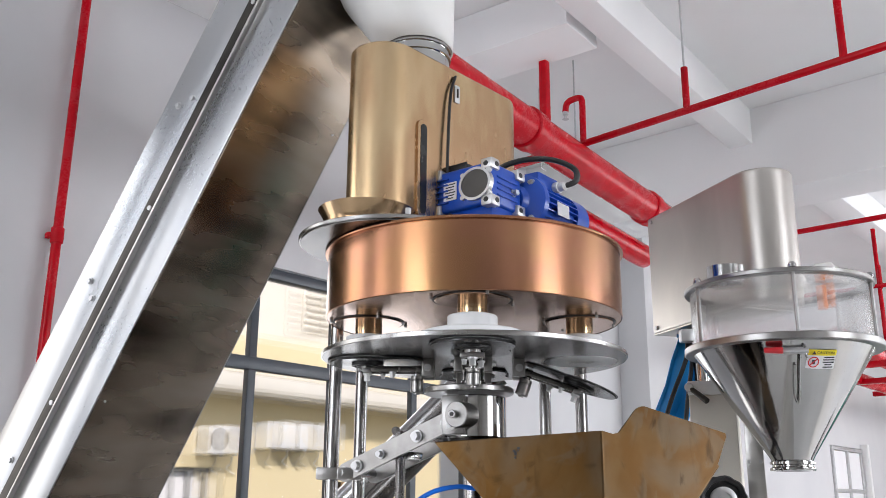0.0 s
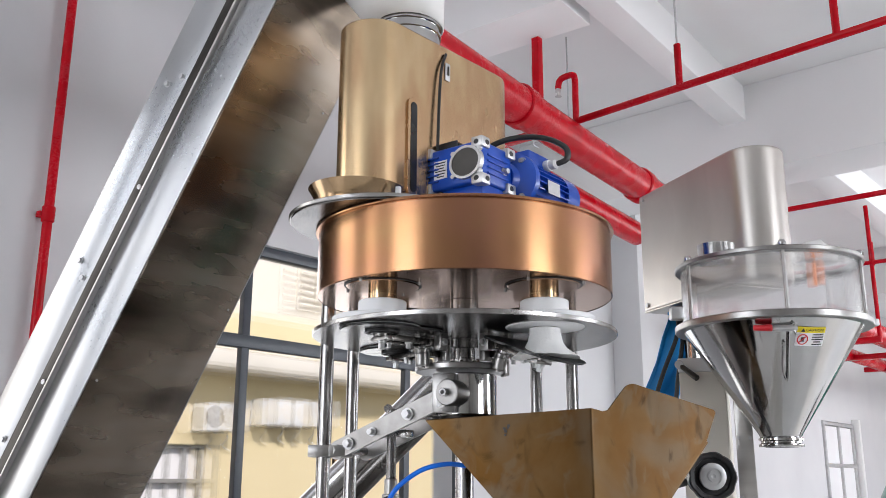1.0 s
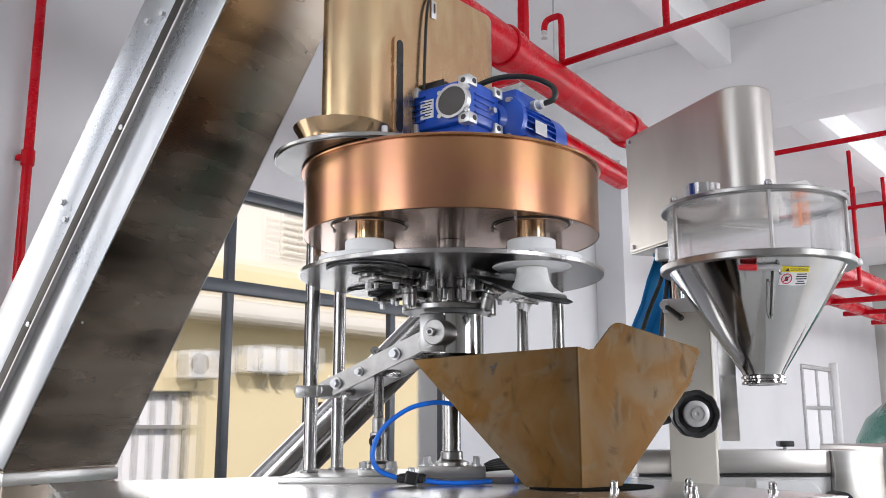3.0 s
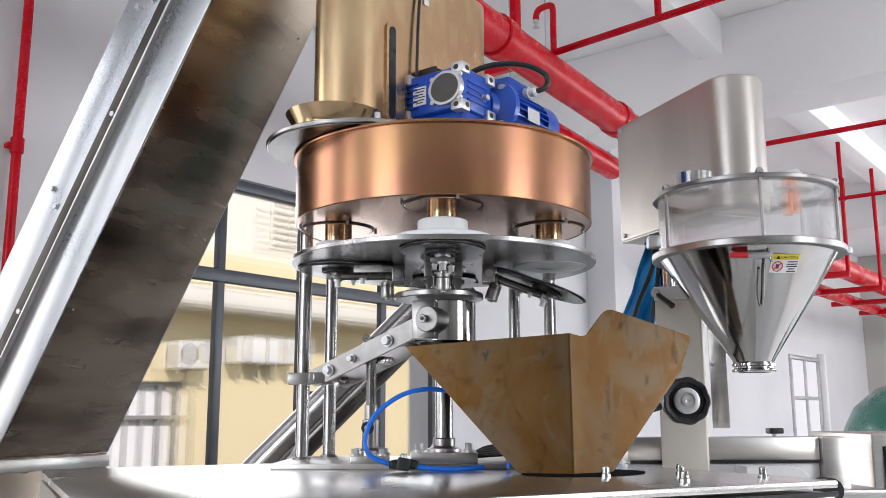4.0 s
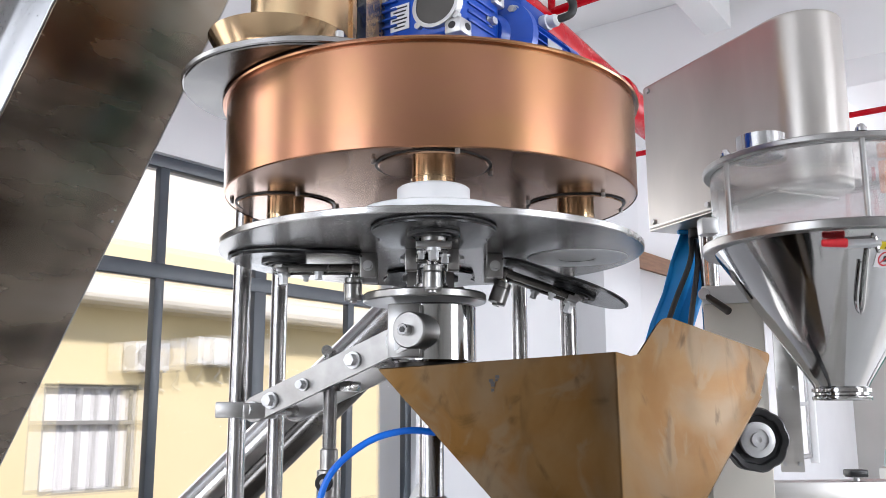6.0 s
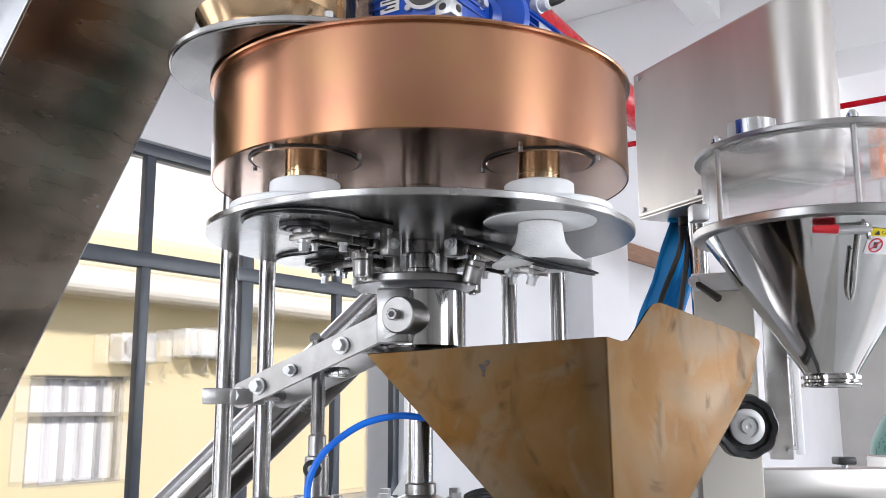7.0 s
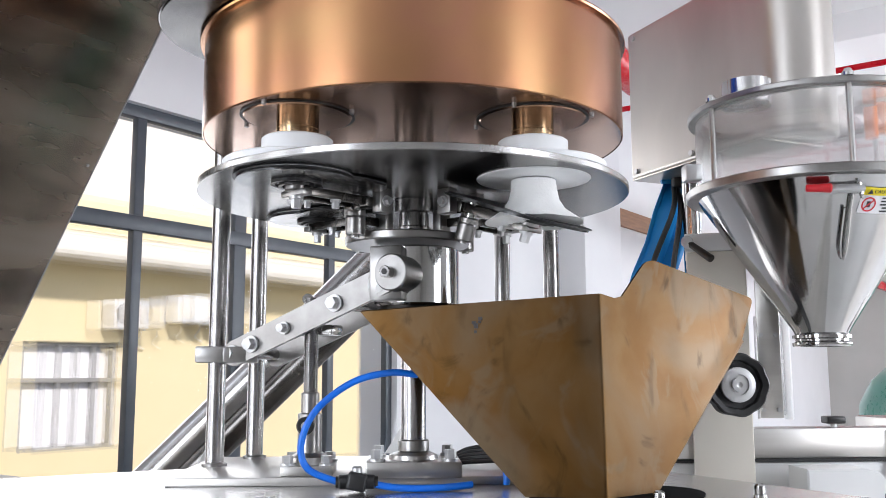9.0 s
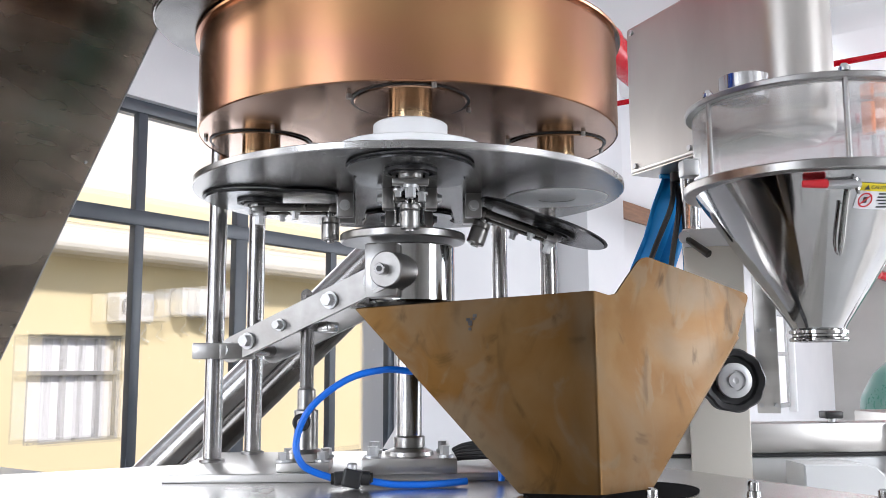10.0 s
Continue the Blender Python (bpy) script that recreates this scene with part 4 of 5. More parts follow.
ring_ob = part("support_ring", spin(B(), [(0.05, 0.0085), (0.198, 0.0085), (0.200, 0.010), (0.200, 0.016), (0.198, 0.018), (0.05, 0.018)], pose(0.050, 0.080, 0), 64), RIM_STEEL, collar, "thick bare steel support ring")
# Dark disc that paints shade on the underside of the support ring.
part("ring_underside", spin(B(), [(0.05, 0.0055), (0.196, 0.0055), (0.196, 0.0082), (0.05, 0.0082)], pose(0.050, 0.080, 0), 64), PLATE_STEEL, ring_ob, "shade-coloured underside of the ring")
spout = thing("conveyor_spout", "pale translucent sleeve feeding the brass chute", "spout", pose(0, 0, 0))
p0 = chute.matrix_basis @ Vector((0.10, 0.0, 0.482))
bm = B()
rings = []
for k in range(8):
    t = k / 7
    c = p0 + Vector((-0.150 * t, 0.02 * t, 0.40 * t))
    r = 0.079 + 0.15 * t
    rings.append([bm.verts.new(c + Vector((r * math.cos(a) * (1 + 0.04 * math.sin(3 * a + 2 * t)), r * math.sin(a), 0))) for a in (2 * math.pi * j / 32 for j in range(32))])
for a, b in zip(rings, rings[1:]):
    for j in range(32):
        bm.faces.new((a[j], a[(j + 1) % 32], b[(j + 1) % 32], b[j]))
sl = part("sleeve", bm, BAG, spout)
mod = sl.modifiers.new("thickness", "SOLIDIFY")
mod.thickness = 0.002
part("hood", box(B(), (0.42, 0.36, 0.3), pose(-0.20, 0.05, 3.06), 0.02), SATIN, spout)

# gear motor
YAW_M = 54.0
motor = thing("gear_motor", "blue enamelled worm gear motor on the drum lid", "motor", pose(0.023, -0.092, 2.076, 0, 0, YAW_M))
ZM = 0.134
body = part("gearbox", box(B(), (0.092, 0.130, 0.090), pose(0, 0, ZM), 0.006, 3), BLUE, motor, "", pose(0, 0.014, 0))
part("pedestal", box(B(), (0.07, 0.09, 0.10), pose(0, 0, 0.05), 0.003), BLUE, motor)
for sx_ in (-1, 1):
    for sy_ in (-1, 1):
        for sz_ in (-1, 1):
            lug = part("corner_lug", box(B(), (0.025, 0.025, 0.023), pose(sx_ * 0.0385, sy_ * 0.0585, ZM + sz_ * 0.0395), 0.003), CAST, body, "bare metal mounting corner")
            part("lug_hole", rod(B(), (sx_ * 0.0512, sy_ * 0.058, ZM + sz_ * 0.039), (sx_ * 0.0506, sy_ * 0.058, ZM + sz_ * 0.039), 0.0055, seg=14), BLACK, body)
            part("lug_hole", rod(B(), (sx_ * 0.036, sy_ * 0.0716, ZM + sz_ * 0.039), (sx_ * 0.036, sy_ * 0.0706, ZM + sz_ * 0.039), 0.0055, seg=14), BLACK, body)
part("cap_rim", spin(B(), [(0.030, -0.004), (0.0355, -0.004), (0.0355, 0.006), (0.030, 0.006)], pose(-0.047, -0.034, ZM, 0, -90, 0), 36), CAST, body)
part("end_cap", rod(B(), (-0.045, -0.034, ZM), (-0.0525, -0.034, ZM), 0.0305, seg=36, edge=0.001), DARK_CAP, body, "round dark grey end cap")
for a in (40, 140, 220, 320):
    part("cap_screw", rod(B(), (-0.045, -0.034 + 0.038 * math.cos(radians(a)), ZM + 0.038 * math.sin(radians(a))), (-0.051, -0.034 + 0.038 * math.cos(radians(a)), ZM + 0.038 * math.sin(radians(a))), 0.005, seg=12), CAST, body)
for j in range(5):
    part("cooling_fin", box(B(), (0.006, 0.040, 0.003), pose(-0.048, 0.050, ZM - 0.026 + 0.013 * j), 0.0008), BLUE, body)
for j in range(4):
    part("rib", box(B(), (0.060, 0.004, 0.004), pose(0.002, -0.066, ZM - 0.022 + 0.013 * j), 0.001), BLUE, body)
part("oil_plug", hexa(B(), (0.022, -0.065, ZM - 0.004), (0, -1, 0), 0.0065, 0.009), CAST, body)
plate = part("name_plate", box(B(), (0.001, 0.030, 0.040), pose(-0.0470, 0.026, ZM - 0.002)), WHITE_LABEL, body, "white printed rating plate")
for j in range(6):
    part("print_bar", box(B(), (0.0006, 0.024 - 0.004 * (j % 3), 0.0022), pose(-0.0476, 0.026, ZM + 0.013 - 0.006 * j)), INK, plate)
flange = part("motor_flange", spin(B(), [(0, 0.044), (0.034, 0.044), (0.040, 0.056), (0.062, 0.064), (0.068, 0.067), (0.068, 0.080), (0.065, 0.083), (0, 0.083)], pose(0, -0.022, ZM - 0.008, 0, 90, 0), 44), BLUE, motor)
for a in (45, 135, 225, 315):
    q = Vector((0.066, -0.022 + 0.056 * math.cos(radians(a)), ZM - 0.008 + 0.056 * math.sin(radians(a))))
    part("flange_bolt", hexa(B(), q, (-1, 0, 0), 0.006, 0.008), CAST, flange)
stator = part("stator", rod(B(), (0.082, -0.022, ZM - 0.008), (0.200, -0.022, ZM - 0.008), 0.050, seg=36), BLUE, motor)
for j in range(26):
    a = 2 * math.pi * j / 26
    part("fin", box(B(), (0.108, 0.010, 0.0024), pose(0.138, -0.022 + 0.055 * math.cos(a), ZM - 0.008 + 0.055 * math.sin(a), math.degrees(a)), 0.0), BLUE, stator)
part("fan_cowl", spin(B(), [(0, 0.192), (0.060, 0.192), (0.060, 0.232), (0.055, 0.238), (0, 0.238)], pose(0, -0.022, ZM - 0.008, 0, 90, 0), 36), BLUE, motor)
tb = part("terminal_box", box(B(), (0.070, 0.052, 0.034), pose(0.130, -0.030, ZM + 0.055), 0.004), BLUE, motor)
gl = part("cable_gland", spin(B(), [(0, 0), (0.0125, 0), (0.0125, 0.010), (0.010, 0.011), (0.010, 0.022), (0.006, 0.026), (0, 0.026)], pose(0.152, -0.056, ZM + 0.050, 90, 0, 0), 18), WHITE_PAINT, tb, "white cable gland")
part("rating_plate", box(B(), (0.040, 0.001, 0.030), pose(0.135, -0.0840, ZM - 0.014), 0.0), CAST, stator, "stamped metal rating plate")
part("cable", tube(B(), [(0.152, -0.078, ZM + 0.050), (0.166, -0.095, ZM + 0.064), (0.164, -0.092, ZM + 0.092), (0.135, -0.058, ZM + 0.112), (0.095, -0.01, ZM + 0.106), (0.068, 0.03, ZM + 0.075), (0.06, 0.05, ZM + 0.01)], 0.0062, 12), BLACK, motor, "thick black power cable")
motor.scale = (1.22, 1.14, 1.0)
sensor = thing("sensor_bracket", "small black sensor bracket with wire on the gearbox", "sensor", motor.matrix_basis @ pose(-0.005, 0.055, ZM + 0.046))
part("bracket", box(B(), (0.04, 0.075, 0.004), None, 0.001), BLACK, sensor)
for k in (-0.012, 0.006):
    part("screw", rod(B(), (k, -0.022, 0.002), (k, -0.022, -0.02), 0.003, seg=10), CAST, sensor)
for k in (-0.022, 0.014):
    part("sensor_body", box(B(), (0.022, 0.020, 0.022), pose(0.0, k, 0.012), 0.003), BLACK, sensor)
part("mount_tab", box(B(), (0.004, 0.076, 0.026), pose(-0.022, 0.0, 0.008), 0.002), BLACK, sensor)
part("status_light", rod(B(), (0.0, -0.022, 0.022), (0.0, -0.022, 0.026), 0.005, seg=12), ORANGE, sensor, "small orange status cap")
part("rivet", rod(B(), (0.0, -0.030, 0.002), (0.0, -0.030, 0.005), 0.008, seg=14), BRASS_TUBE, sensor)
part("wire", tube(B(), [(-0.01, 0.02, 0.006), (-0.03, 0.035, 0.0), (-0.055, 0.05, -0.05), (-0.06, 0.07, -0.10), (-0.05, 0.10, -0.12)], 0.0038, 8), BLACK, sensor)

# ---- inclined conveyor ----
H_C = Vector((0.90, -0.436, 0)).normalized()
N_C = Vector((0.436, 0.90, 0)).normalized()
S_C = (H_C * math.cos(radians(59.8)) + Vector((0, 0, math.sin(radians(59.8))))).normalized()
UP_C = (Vector((0, 0, 1)) * math.cos(radians(59.8)) - H_C * math.sin(radians(59.8))).normalized()
conv = thing("inclined_conveyor", "steep stainless steel elevator conveyor with smudged, reflection-banded underside", "conveyor")
A_C = Vector((-0.397, -0.120, 2.640))
M_C = Matrix((S_C, N_C, UP_C)).transposed().to_4x4()
M_C.translation = A_C
conv.matrix_basis = M_C
LOW, HIGH = -1.36, 0.62
W_C, D_C = 0.33, 0.232
LC = HIGH - LOW
MID = (HIGH + LOW) / 2
part("underside", box(B(), (LC, W_C - 0.004, 0.004), pose(MID, W_C / 2, 0.002), 0.0008), UNDERSIDE, conv, "smudged steel underside cover with painted-in reflection bands")
part("body", box(B(), (LC, W_C - 0.01, D_C - 0.01), pose(MID, W_C / 2 + 0.004, D_C / 2 + 0.003)), SATIN, conv)
part("lower_strip", box(B(), (LC, 0.004, 0.100), pose(MID, 0.0, 0.052), 0.001), SIDE_STEEL, conv)
part("upper_strip", box(B(), (LC, 0.004, 0.098), pose(MID, -0.004, 0.183), 0.001), SIDE_STEEL, conv)
part("rail", box(B(), (LC, 0.016, 0.034), pose(MID, -0.002, 0.119), 0.002), RAIL_DARK, conv, "dull steel edge rail")
part("rail_lip", box(B(), (LC, 0.022, 0.005), pose(MID, -0.005, 0.1025), 0.001), SATIN, conv)
part("rear_side", box(B(), (LC, 0.004, D_C), pose(MID, W_C + 0.0, D_C / 2), 0.001), SIDE_STEEL, conv)
part("top_cover", box(B(), (LC, W_C + 0.01, 0.005), pose(MID, W_C / 2, D_C + 0.0), 0.001), SATIN, conv)
for s in (-1.22, -0.80, -0.77, -0.31, -0.28, 0.17, 0.20):
    z = 0.192 if round(s * 100) % 2 else 0.158
    part("screw", hexa(B(), (s, -0.006, z), (0, -1, 0), 0.0065, 0.007), CAST, conv)
for s in (-1.05, -0.55, -0.02, 0.4):
    part("rail_screw", rod(B(), (s, -0.010, 0.119), (s, -0.0125, 0.119), 0.006, seg=12), CAST, conv)
for s, w in ((-0.75, 0.31), (-0.20, 0.30), (-0.98, 0.02)):
    part("rivet", rod(B(), (s, w, 0.0), (s, w, -0.003), 0.003, seg=10), CAST, conv)
leg_c = A_C + S_C * (LOW - 0.0) + N_C * (W_C / 2)
boot = thing("conveyor_boot", "upright dark steel foot housing of the conveyor", "conveyor boot", pose(leg_c.x, leg_c.y, 0, 0, 0, math.degrees(math.atan2(H_C.y, H_C.x))))
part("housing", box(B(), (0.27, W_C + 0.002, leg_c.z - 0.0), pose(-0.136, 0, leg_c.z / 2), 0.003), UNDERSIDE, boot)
part("front_lip", box(B(), (0.012, W_C + 0.012, 0.03), pose(-0.002, 0, leg_c.z - 0.02), 0.002), SATIN, boot)
part("foot_plate", box(B(), (0.34, 0.42, 0.012), pose(-0.136, 0, 0.007), 0.002), SATIN, boot)

# ---- steel screw tube behind the frame ----
aux = thing("screw_feeder_tube", "slanting polished steel feeder tube behind the columns", "tube")
bm = B()
a_, b_ = Vector((-0.62, 0.72, 1.32)), Vector((0.03, 0.66, 1.96))
part("tube", rod(B(), a_, b_, 0.043, seg=36), STEEL, aux)
# Added dark rod paints the shaded lower half of the one large tube.
part("shaded_lower_rod", rod(B(), a_ + Vector((0.036, -0.012, -0.036)), b_ + Vector((0.036, -0.012, -0.036)), 0.032, seg=24), PLATE_STEEL, aux)
j_ = a_.lerp(b_, 0.66)
part("band", rod(B(), j_ - (b_ - a_).normalized() * 0.006, j_ + (b_ - a_).normalized() * 0.006, 0.0455, seg=36), POLISHED, aux)
part("ear", rod(B(), j_ + Vector((-0.030, -0.03, 0.026)), j_ + Vector((-0.030, -0.045, 0.026)), 0.012, seg=18), STEEL, aux)
part("leg", rod(B(), (-0.62, 0.72, 0), (-0.62, 0.72, 1.35), 0.03, seg=20), SATIN, aux)

# ---- air hose, push-in valve, dark cables on the table ----
hose = thing("air_hose", "bright blue pneumatic hose looping over the table", "hose", pose(0, 0, Z_TAB))
part("loop", tube(B(), [(0.004, -0.085, 0.155), (-0.035, -0.095, 0.158), (-0.085, -0.105, 0.145), (-0.133, -0.11, 0.108), (-0.152, -0.11, 0.064), (-0.143, -0.11, 0.032), (-0.108, -0.11, 0.016), (-0.090, -0.11, 0.0135)], 0.0048, 12, 8), BLUE_HOSE, hose)
part("tail", tube(B(), [(-0.060, -0.11, 0.012), (-0.02, -0.115, 0.006), (0.035, -0.11, 0.0055), (0.078, -0.10, 0.008)], 0.0048, 12, 8), BLUE_HOSE, hose)
part("stub", tube(B(), [(0.118, -0.04, 0.060), (0.122, -0.06, 0.045), (0.128, -0.07, 0.02), (0.128, -0.07, 0.004)], 0.0048, 12, 8), BLUE_HOSE, hose)
valve = thing("push_in_valve", "black plastic push-in hose valve lying on the table", "valve", pose(-0.077, -0.11, Z_TAB + 0.0145))
part("valve_body", box(B(), (0.026, 0.024, 0.024), pose(0, 0, 0, 0, 12), 0.004, 3), BLACK, valve)
for s in (-1, 1):
    part("ferrule", rod(B(), (s * 0.010, 0, 0), (s * 0.024, 0, -0.001), 0.0095, seg=18, edge=0.0015), BLACK, valve)
    part("release_ring", rod(B(), (s * 0.024, 0, -0.001), (s * 0.028, 0, -0.001), 0.0078, seg=18), RAIL_DARK, valve)
part("knob", rod(B(), (0, 0, 0.010), (0, 0, 0.020), 0.007, seg=16, edge=0.002), CAST, valve)
cab = thing("cable_bundle", "bundle of thin black cables on the table", "cables", pose(0, 0, Z_TAB))
for k in range(5):
    part("cable", tube(B(), [(0.055, 0.075 + 0.012 * k, 0.018), (0.09, 0.07 + 0.012 * k, 0.022 + 0.004 * k), (0.14, 0.03 + 0.012 * k, 0.026 + 0.004 * k), (0.17, -0.02 + 0.01 * k, 0.02)], 0.0035, 8), BLACK, cab)
for x, y, r in ((-0.36, 0.31, 25), (-0.03, 0.34, -20)):
    scrap = solid("film_scrap", prism(B(), [(-0.018, 0), (0.014, 0.0), (0.03, 0.035), (0.008, 0.045), (-0.005, 0.022)], -0.0004, 0.0004, pose(0, 0, 0, 80, 0, 0)), BAG, "small torn scrap of translucent film", "scrap", pose(x, y, Z_TAB + (0.0 if x < -0.3 else 0.012), 0, 0, r))

# ---- auger feeder at the next machine ----
FC = Vector((0.705, 0.18, 0))
feeder = thing("auger_feeder", "stainless cone hopper with clear acrylic ring and lid", "feeder", pose(FC.x, FC.y, 1.653))
part("cone", spin(B(), [(0.044, 0.020), (0.048, 0.028), (0.195, 0.258), (0.195, 0.262), (0.190, 0.262), (0.040, 0.024)], None, 72), POLISHED, feeder)
part("cone_flange", spin(B(), [(0.185, 0.258), (0.214, 0.258), (0.216, 0.260), (0.216, 0.272), (0.214, 0.274), (0.185, 0.274)], None, 72), FRAME_STEEL, feeder)
ac_ = part("acrylic_ring", spin(B(), [(0.191, 0.274), (0.196, 0.274), (0.196, 0.402), (0.191, 0.402)], None, 72), ACRYLIC, feeder, "clear scuffed acrylic ring")
ac_.visible_shadow = False
part("lid_ring", spin(B(), [(0.182, 0.402), (0.207, 0.402), (0.209, 0.404), (0.209, 0.411), (0.207, 0.413), (0.182, 0.413)], None, 72), FRAME_STEEL, feeder)
part("lid", spin(B(), [(0, 0.405), (0.1825, 0.405), (0.1825, 0.412), (0, 0.412)], None, 60), ACRYLIC_LID, feeder, "clear acrylic lid sheet")
part("outlet", spin(B(), [(0.036, -0.002), (0.047, -0.002), (0.048, 0.0), (0.048, 0.004), (0.043, 0.007), (0.043, 0.010), (0.048, 0.012), (0.048, 0.017), (0.044, 0.020), (0.036, 0.020)], None, 44), POLISHED, feeder, "round clamped outlet ferrule")
for a in (262, 330, 30, 120, 195):
    q = Vector((0.201 * math.cos(radians(a)), 0.201 * math.sin(radians(a)), 0))
    st = part("tie_rod", rod(B(), q + Vector((0, 0, 0.262)), q + Vector((0, 0, 0.415)), 0.0045, seg=12), FRAME_STEEL, feeder)
    part("dome_nut", spin(B(), [(0.009, 0.413), (0.009, 0.419), (0.005, 0.425), (0, 0.426)], Matrix.Translation(q), 12), POLISHED, st)
part("port", spin(B(), [(0.040, 0.413), (0.0425, 0.413), (0.0425, 0.455), (0.040, 0.455), (0.040, 0.42), (0, 0.42)], pose(-0.122, -0.03, 0), 36), POLISHED, feeder, "short round filling port")
part("side_bracket", box(B(), (0.03, 0.03, 0.03), pose(-0.215, 0.0, 0.30), 0.004), CAST, feeder)
part("clip", box(B(), (0.022, 0.03, 0.016), pose(0.205, -0.055, 0.268), 0.003), CAST, feeder)
tog = part("toggle_clamp", box(B(), (0.052, 0.010, 0.012), pose(0.012, -0.190, 0.236, -25), 0.002), CAST, feeder, "", pose(0, 0, 0, 0, 0, -14))
part("grip", rod(B(), (-0.012, -0.200, 0.236), (-0.050, -0.196, 0.238), 0.0075, 0.006, seg=16, edge=0.002), RED_PLASTIC, tog, "red plastic clamp grip")
part("hook_loop", tube(B(), [(0.030, -0.192, 0.245), (0.034, -0.188, 0.225), (0.034, -0.182, 0.225), (0.028, -0.19, 0.243)], 0.0025, 8), POLISHED, tog)
part("seam_strap", tube(B(), [(0.022, -0.190, 0.240), (0.0195, -0.165, 0.20), (0.018, -0.135, 0.150), (0.014, -0.122, 0.135), (0.008, -0.135, 0.155), (0.010, -0.170, 0.21)], 0.003, 8), POLISHED, feeder, "", pose(0, 0, 0, 0, 0, -14))
part("probe", rod(B(), (0.080, -0.06, 0.413), (0.080, -0.06, 0.436), 0.011, seg=16, edge=0.001), ORANGE, feeder, "orange level probe cap")
part("probe_body", rod(B(), (0.080, -0.06, 0.35), (0.080, -0.06, 0.404), 0.011, seg=16), ORANGE, feeder)
part("probe_tip", rod(B(), (0.080, -0.06, 0.436), (0.080, -0.06, 0.449), 0.004, seg=10), BLACK, feeder)
bag = solid("plastic_bag", B(), BAG, "crumpled white plastic bag on the feeder lid", "bag", pose(FC.x + 0.105, FC.y - 0.02, 2.066))
bm = B()
bmesh.ops.create_icosphere(bm, subdivisions=3, radius=1.0)
for v in bm.verts:
    d = v.co.normalized()
    v.co = Vector((d.x * 0.052, d.y * 0.035, max(d.z, -0.25) * 0.042 + 0.0105)) * (1 + 0.22 * noise.noise(d * 3.1))
    v.co.z = max(v.co.z, 0.001)
bag.data = finish(bm, "plastic_bag", BAG)
# caution sticker on the cone
ang = radians(-82)
zc = 0.220
rc = 0.048 + (zc - 0.028) * (0.147 / 0.230)
tilt = math.degrees(math.atan2(0.147, 0.230))
m_st = Matrix.Rotation(ang + math.pi / 2, 4, "Z") @ Matrix.Translation((0, -rc - 0.0015, zc)) @ Matrix.Rotation(radians(tilt), 4, "X")
sticker = part("caution_label", box(B(), (0.064, 0.0008, 0.046), None, 0.0003), WHITE_LABEL, feeder, "yellow and white caution sticker", m_st)


def bent(bm):
    """Bends a flat label round the cone."""
    for v in bm.verts:
        v.co.y += v.co.x ** 2 / (2 * rc)
    return bm


bm = B()
bmesh.ops.create_grid(bm, x_segments=16, y_segments=2, size=0.5, matrix=Matrix.Rotation(radians(90), 4, "X") @ Matrix.Diagonal((0.062, 0.043, 1, 1)))
sticker.data = finish(bent(bm), "caution_label", WHITE_LABEL)
bm = B()
bmesh.ops.create_grid(bm, x_segments=16, y_segments=2, size=0.5, matrix=pose(0, -0.0008, 0.0155) @ Matrix.Rotation(radians(90), 4, "X") @ Matrix.Diagonal((0.062, 0.013, 1, 1)))
part("yellow_band", bent(bm), YELLOW_LABEL, sticker)
bm = B()
for k, (x, z, w) in enumerate(((0.016, 0.005, 0.024), (0.016, -0.0005, 0.026), (0.016, -0.006, 0.026), (0.016, -0.0115, 0.016), (0.016, -0.017, 0.022))):
    bmesh.ops.create_grid(bm, x_segments=6, y_segments=1, size=0.5, matrix=pose(x, -0.0009, z) @ Matrix.Rotation(radians(90), 4, "X") @ Matrix.Diagonal((w, 0.0026, 1, 1)))
part("print_bars", bent(bm), INK, sticker)
bm = B()
spin(bm, [(0.0100, 0), (0.0122, 0), (0.0122, 0.0004), (0.0100, 0.0004)], pose(-0.017, -0.0008, -0.006, 90), 30)
box(bm, (0.0022, 0.0004, 0.021), pose(-0.017, -0.0011, -0.006, 0, 45))
part("prohibition_ring", bm, RED_PLASTIC, sticker)
part("symbol", box(B(), (0.007, 0.0004, 0.010), pose(-0.017, -0.0008, -0.006), 0.0001), INK, sticker)
part("warning_triangle", prism(B(), [(-0.0235, 0.0115), (-0.0145, 0.0115), (-0.019, 0.0195)], 0.0010, 0.0014, pose(0, 0, 0, 90, 0, 0) @ pose(0, 0, 0)), INK, sticker)
txt = bpy.data.curves.new("caution_text", "FONT")
txt.body, txt.size, txt.align_x, txt.align_y = "CAUTION", 0.0085, "CENTER", "CENTER"
txt.extrude = 0.0002
txt.materials.append(INK)
word = new("caution_text", txt)
word.parent = sticker
word.matrix_basis = pose(0.006, -0.0014, 0.0155, 90)

# rounded elevator hopper behind the feeder
E0, E1 = Vector((0.715, 0.26, 0)), Vector((0.567, 0.640, 0))
yaw_e = math.degrees(math.atan2((E1 - E0).y, (E1 - E0).x))
elev = thing("feeder_housing", "tall satin steel housing with rounded end above the feeder", "housing", pose(E0.x, E0.y, 2.035, 0, 0, yaw_e))
bm = B()
L_E = (E1 - E0).length
prism(bm, [(0.076 * math.cos(radians(a)), 0.076 * math.sin(radians(a))) for a in range(90, 271, 9)] + [(L_E, -0.076), (L_E, 0.076)], 0.0, 0.335)
ob = part("housing_shell", bm, HOUSING_STEEL, elev)
mod = ob.modifiers.new("edge", "BEVEL")
mod.width, mod.segments, mod.limit_method, mod.angle_limit = 0.006, 3, "ANGLE", radians(60)
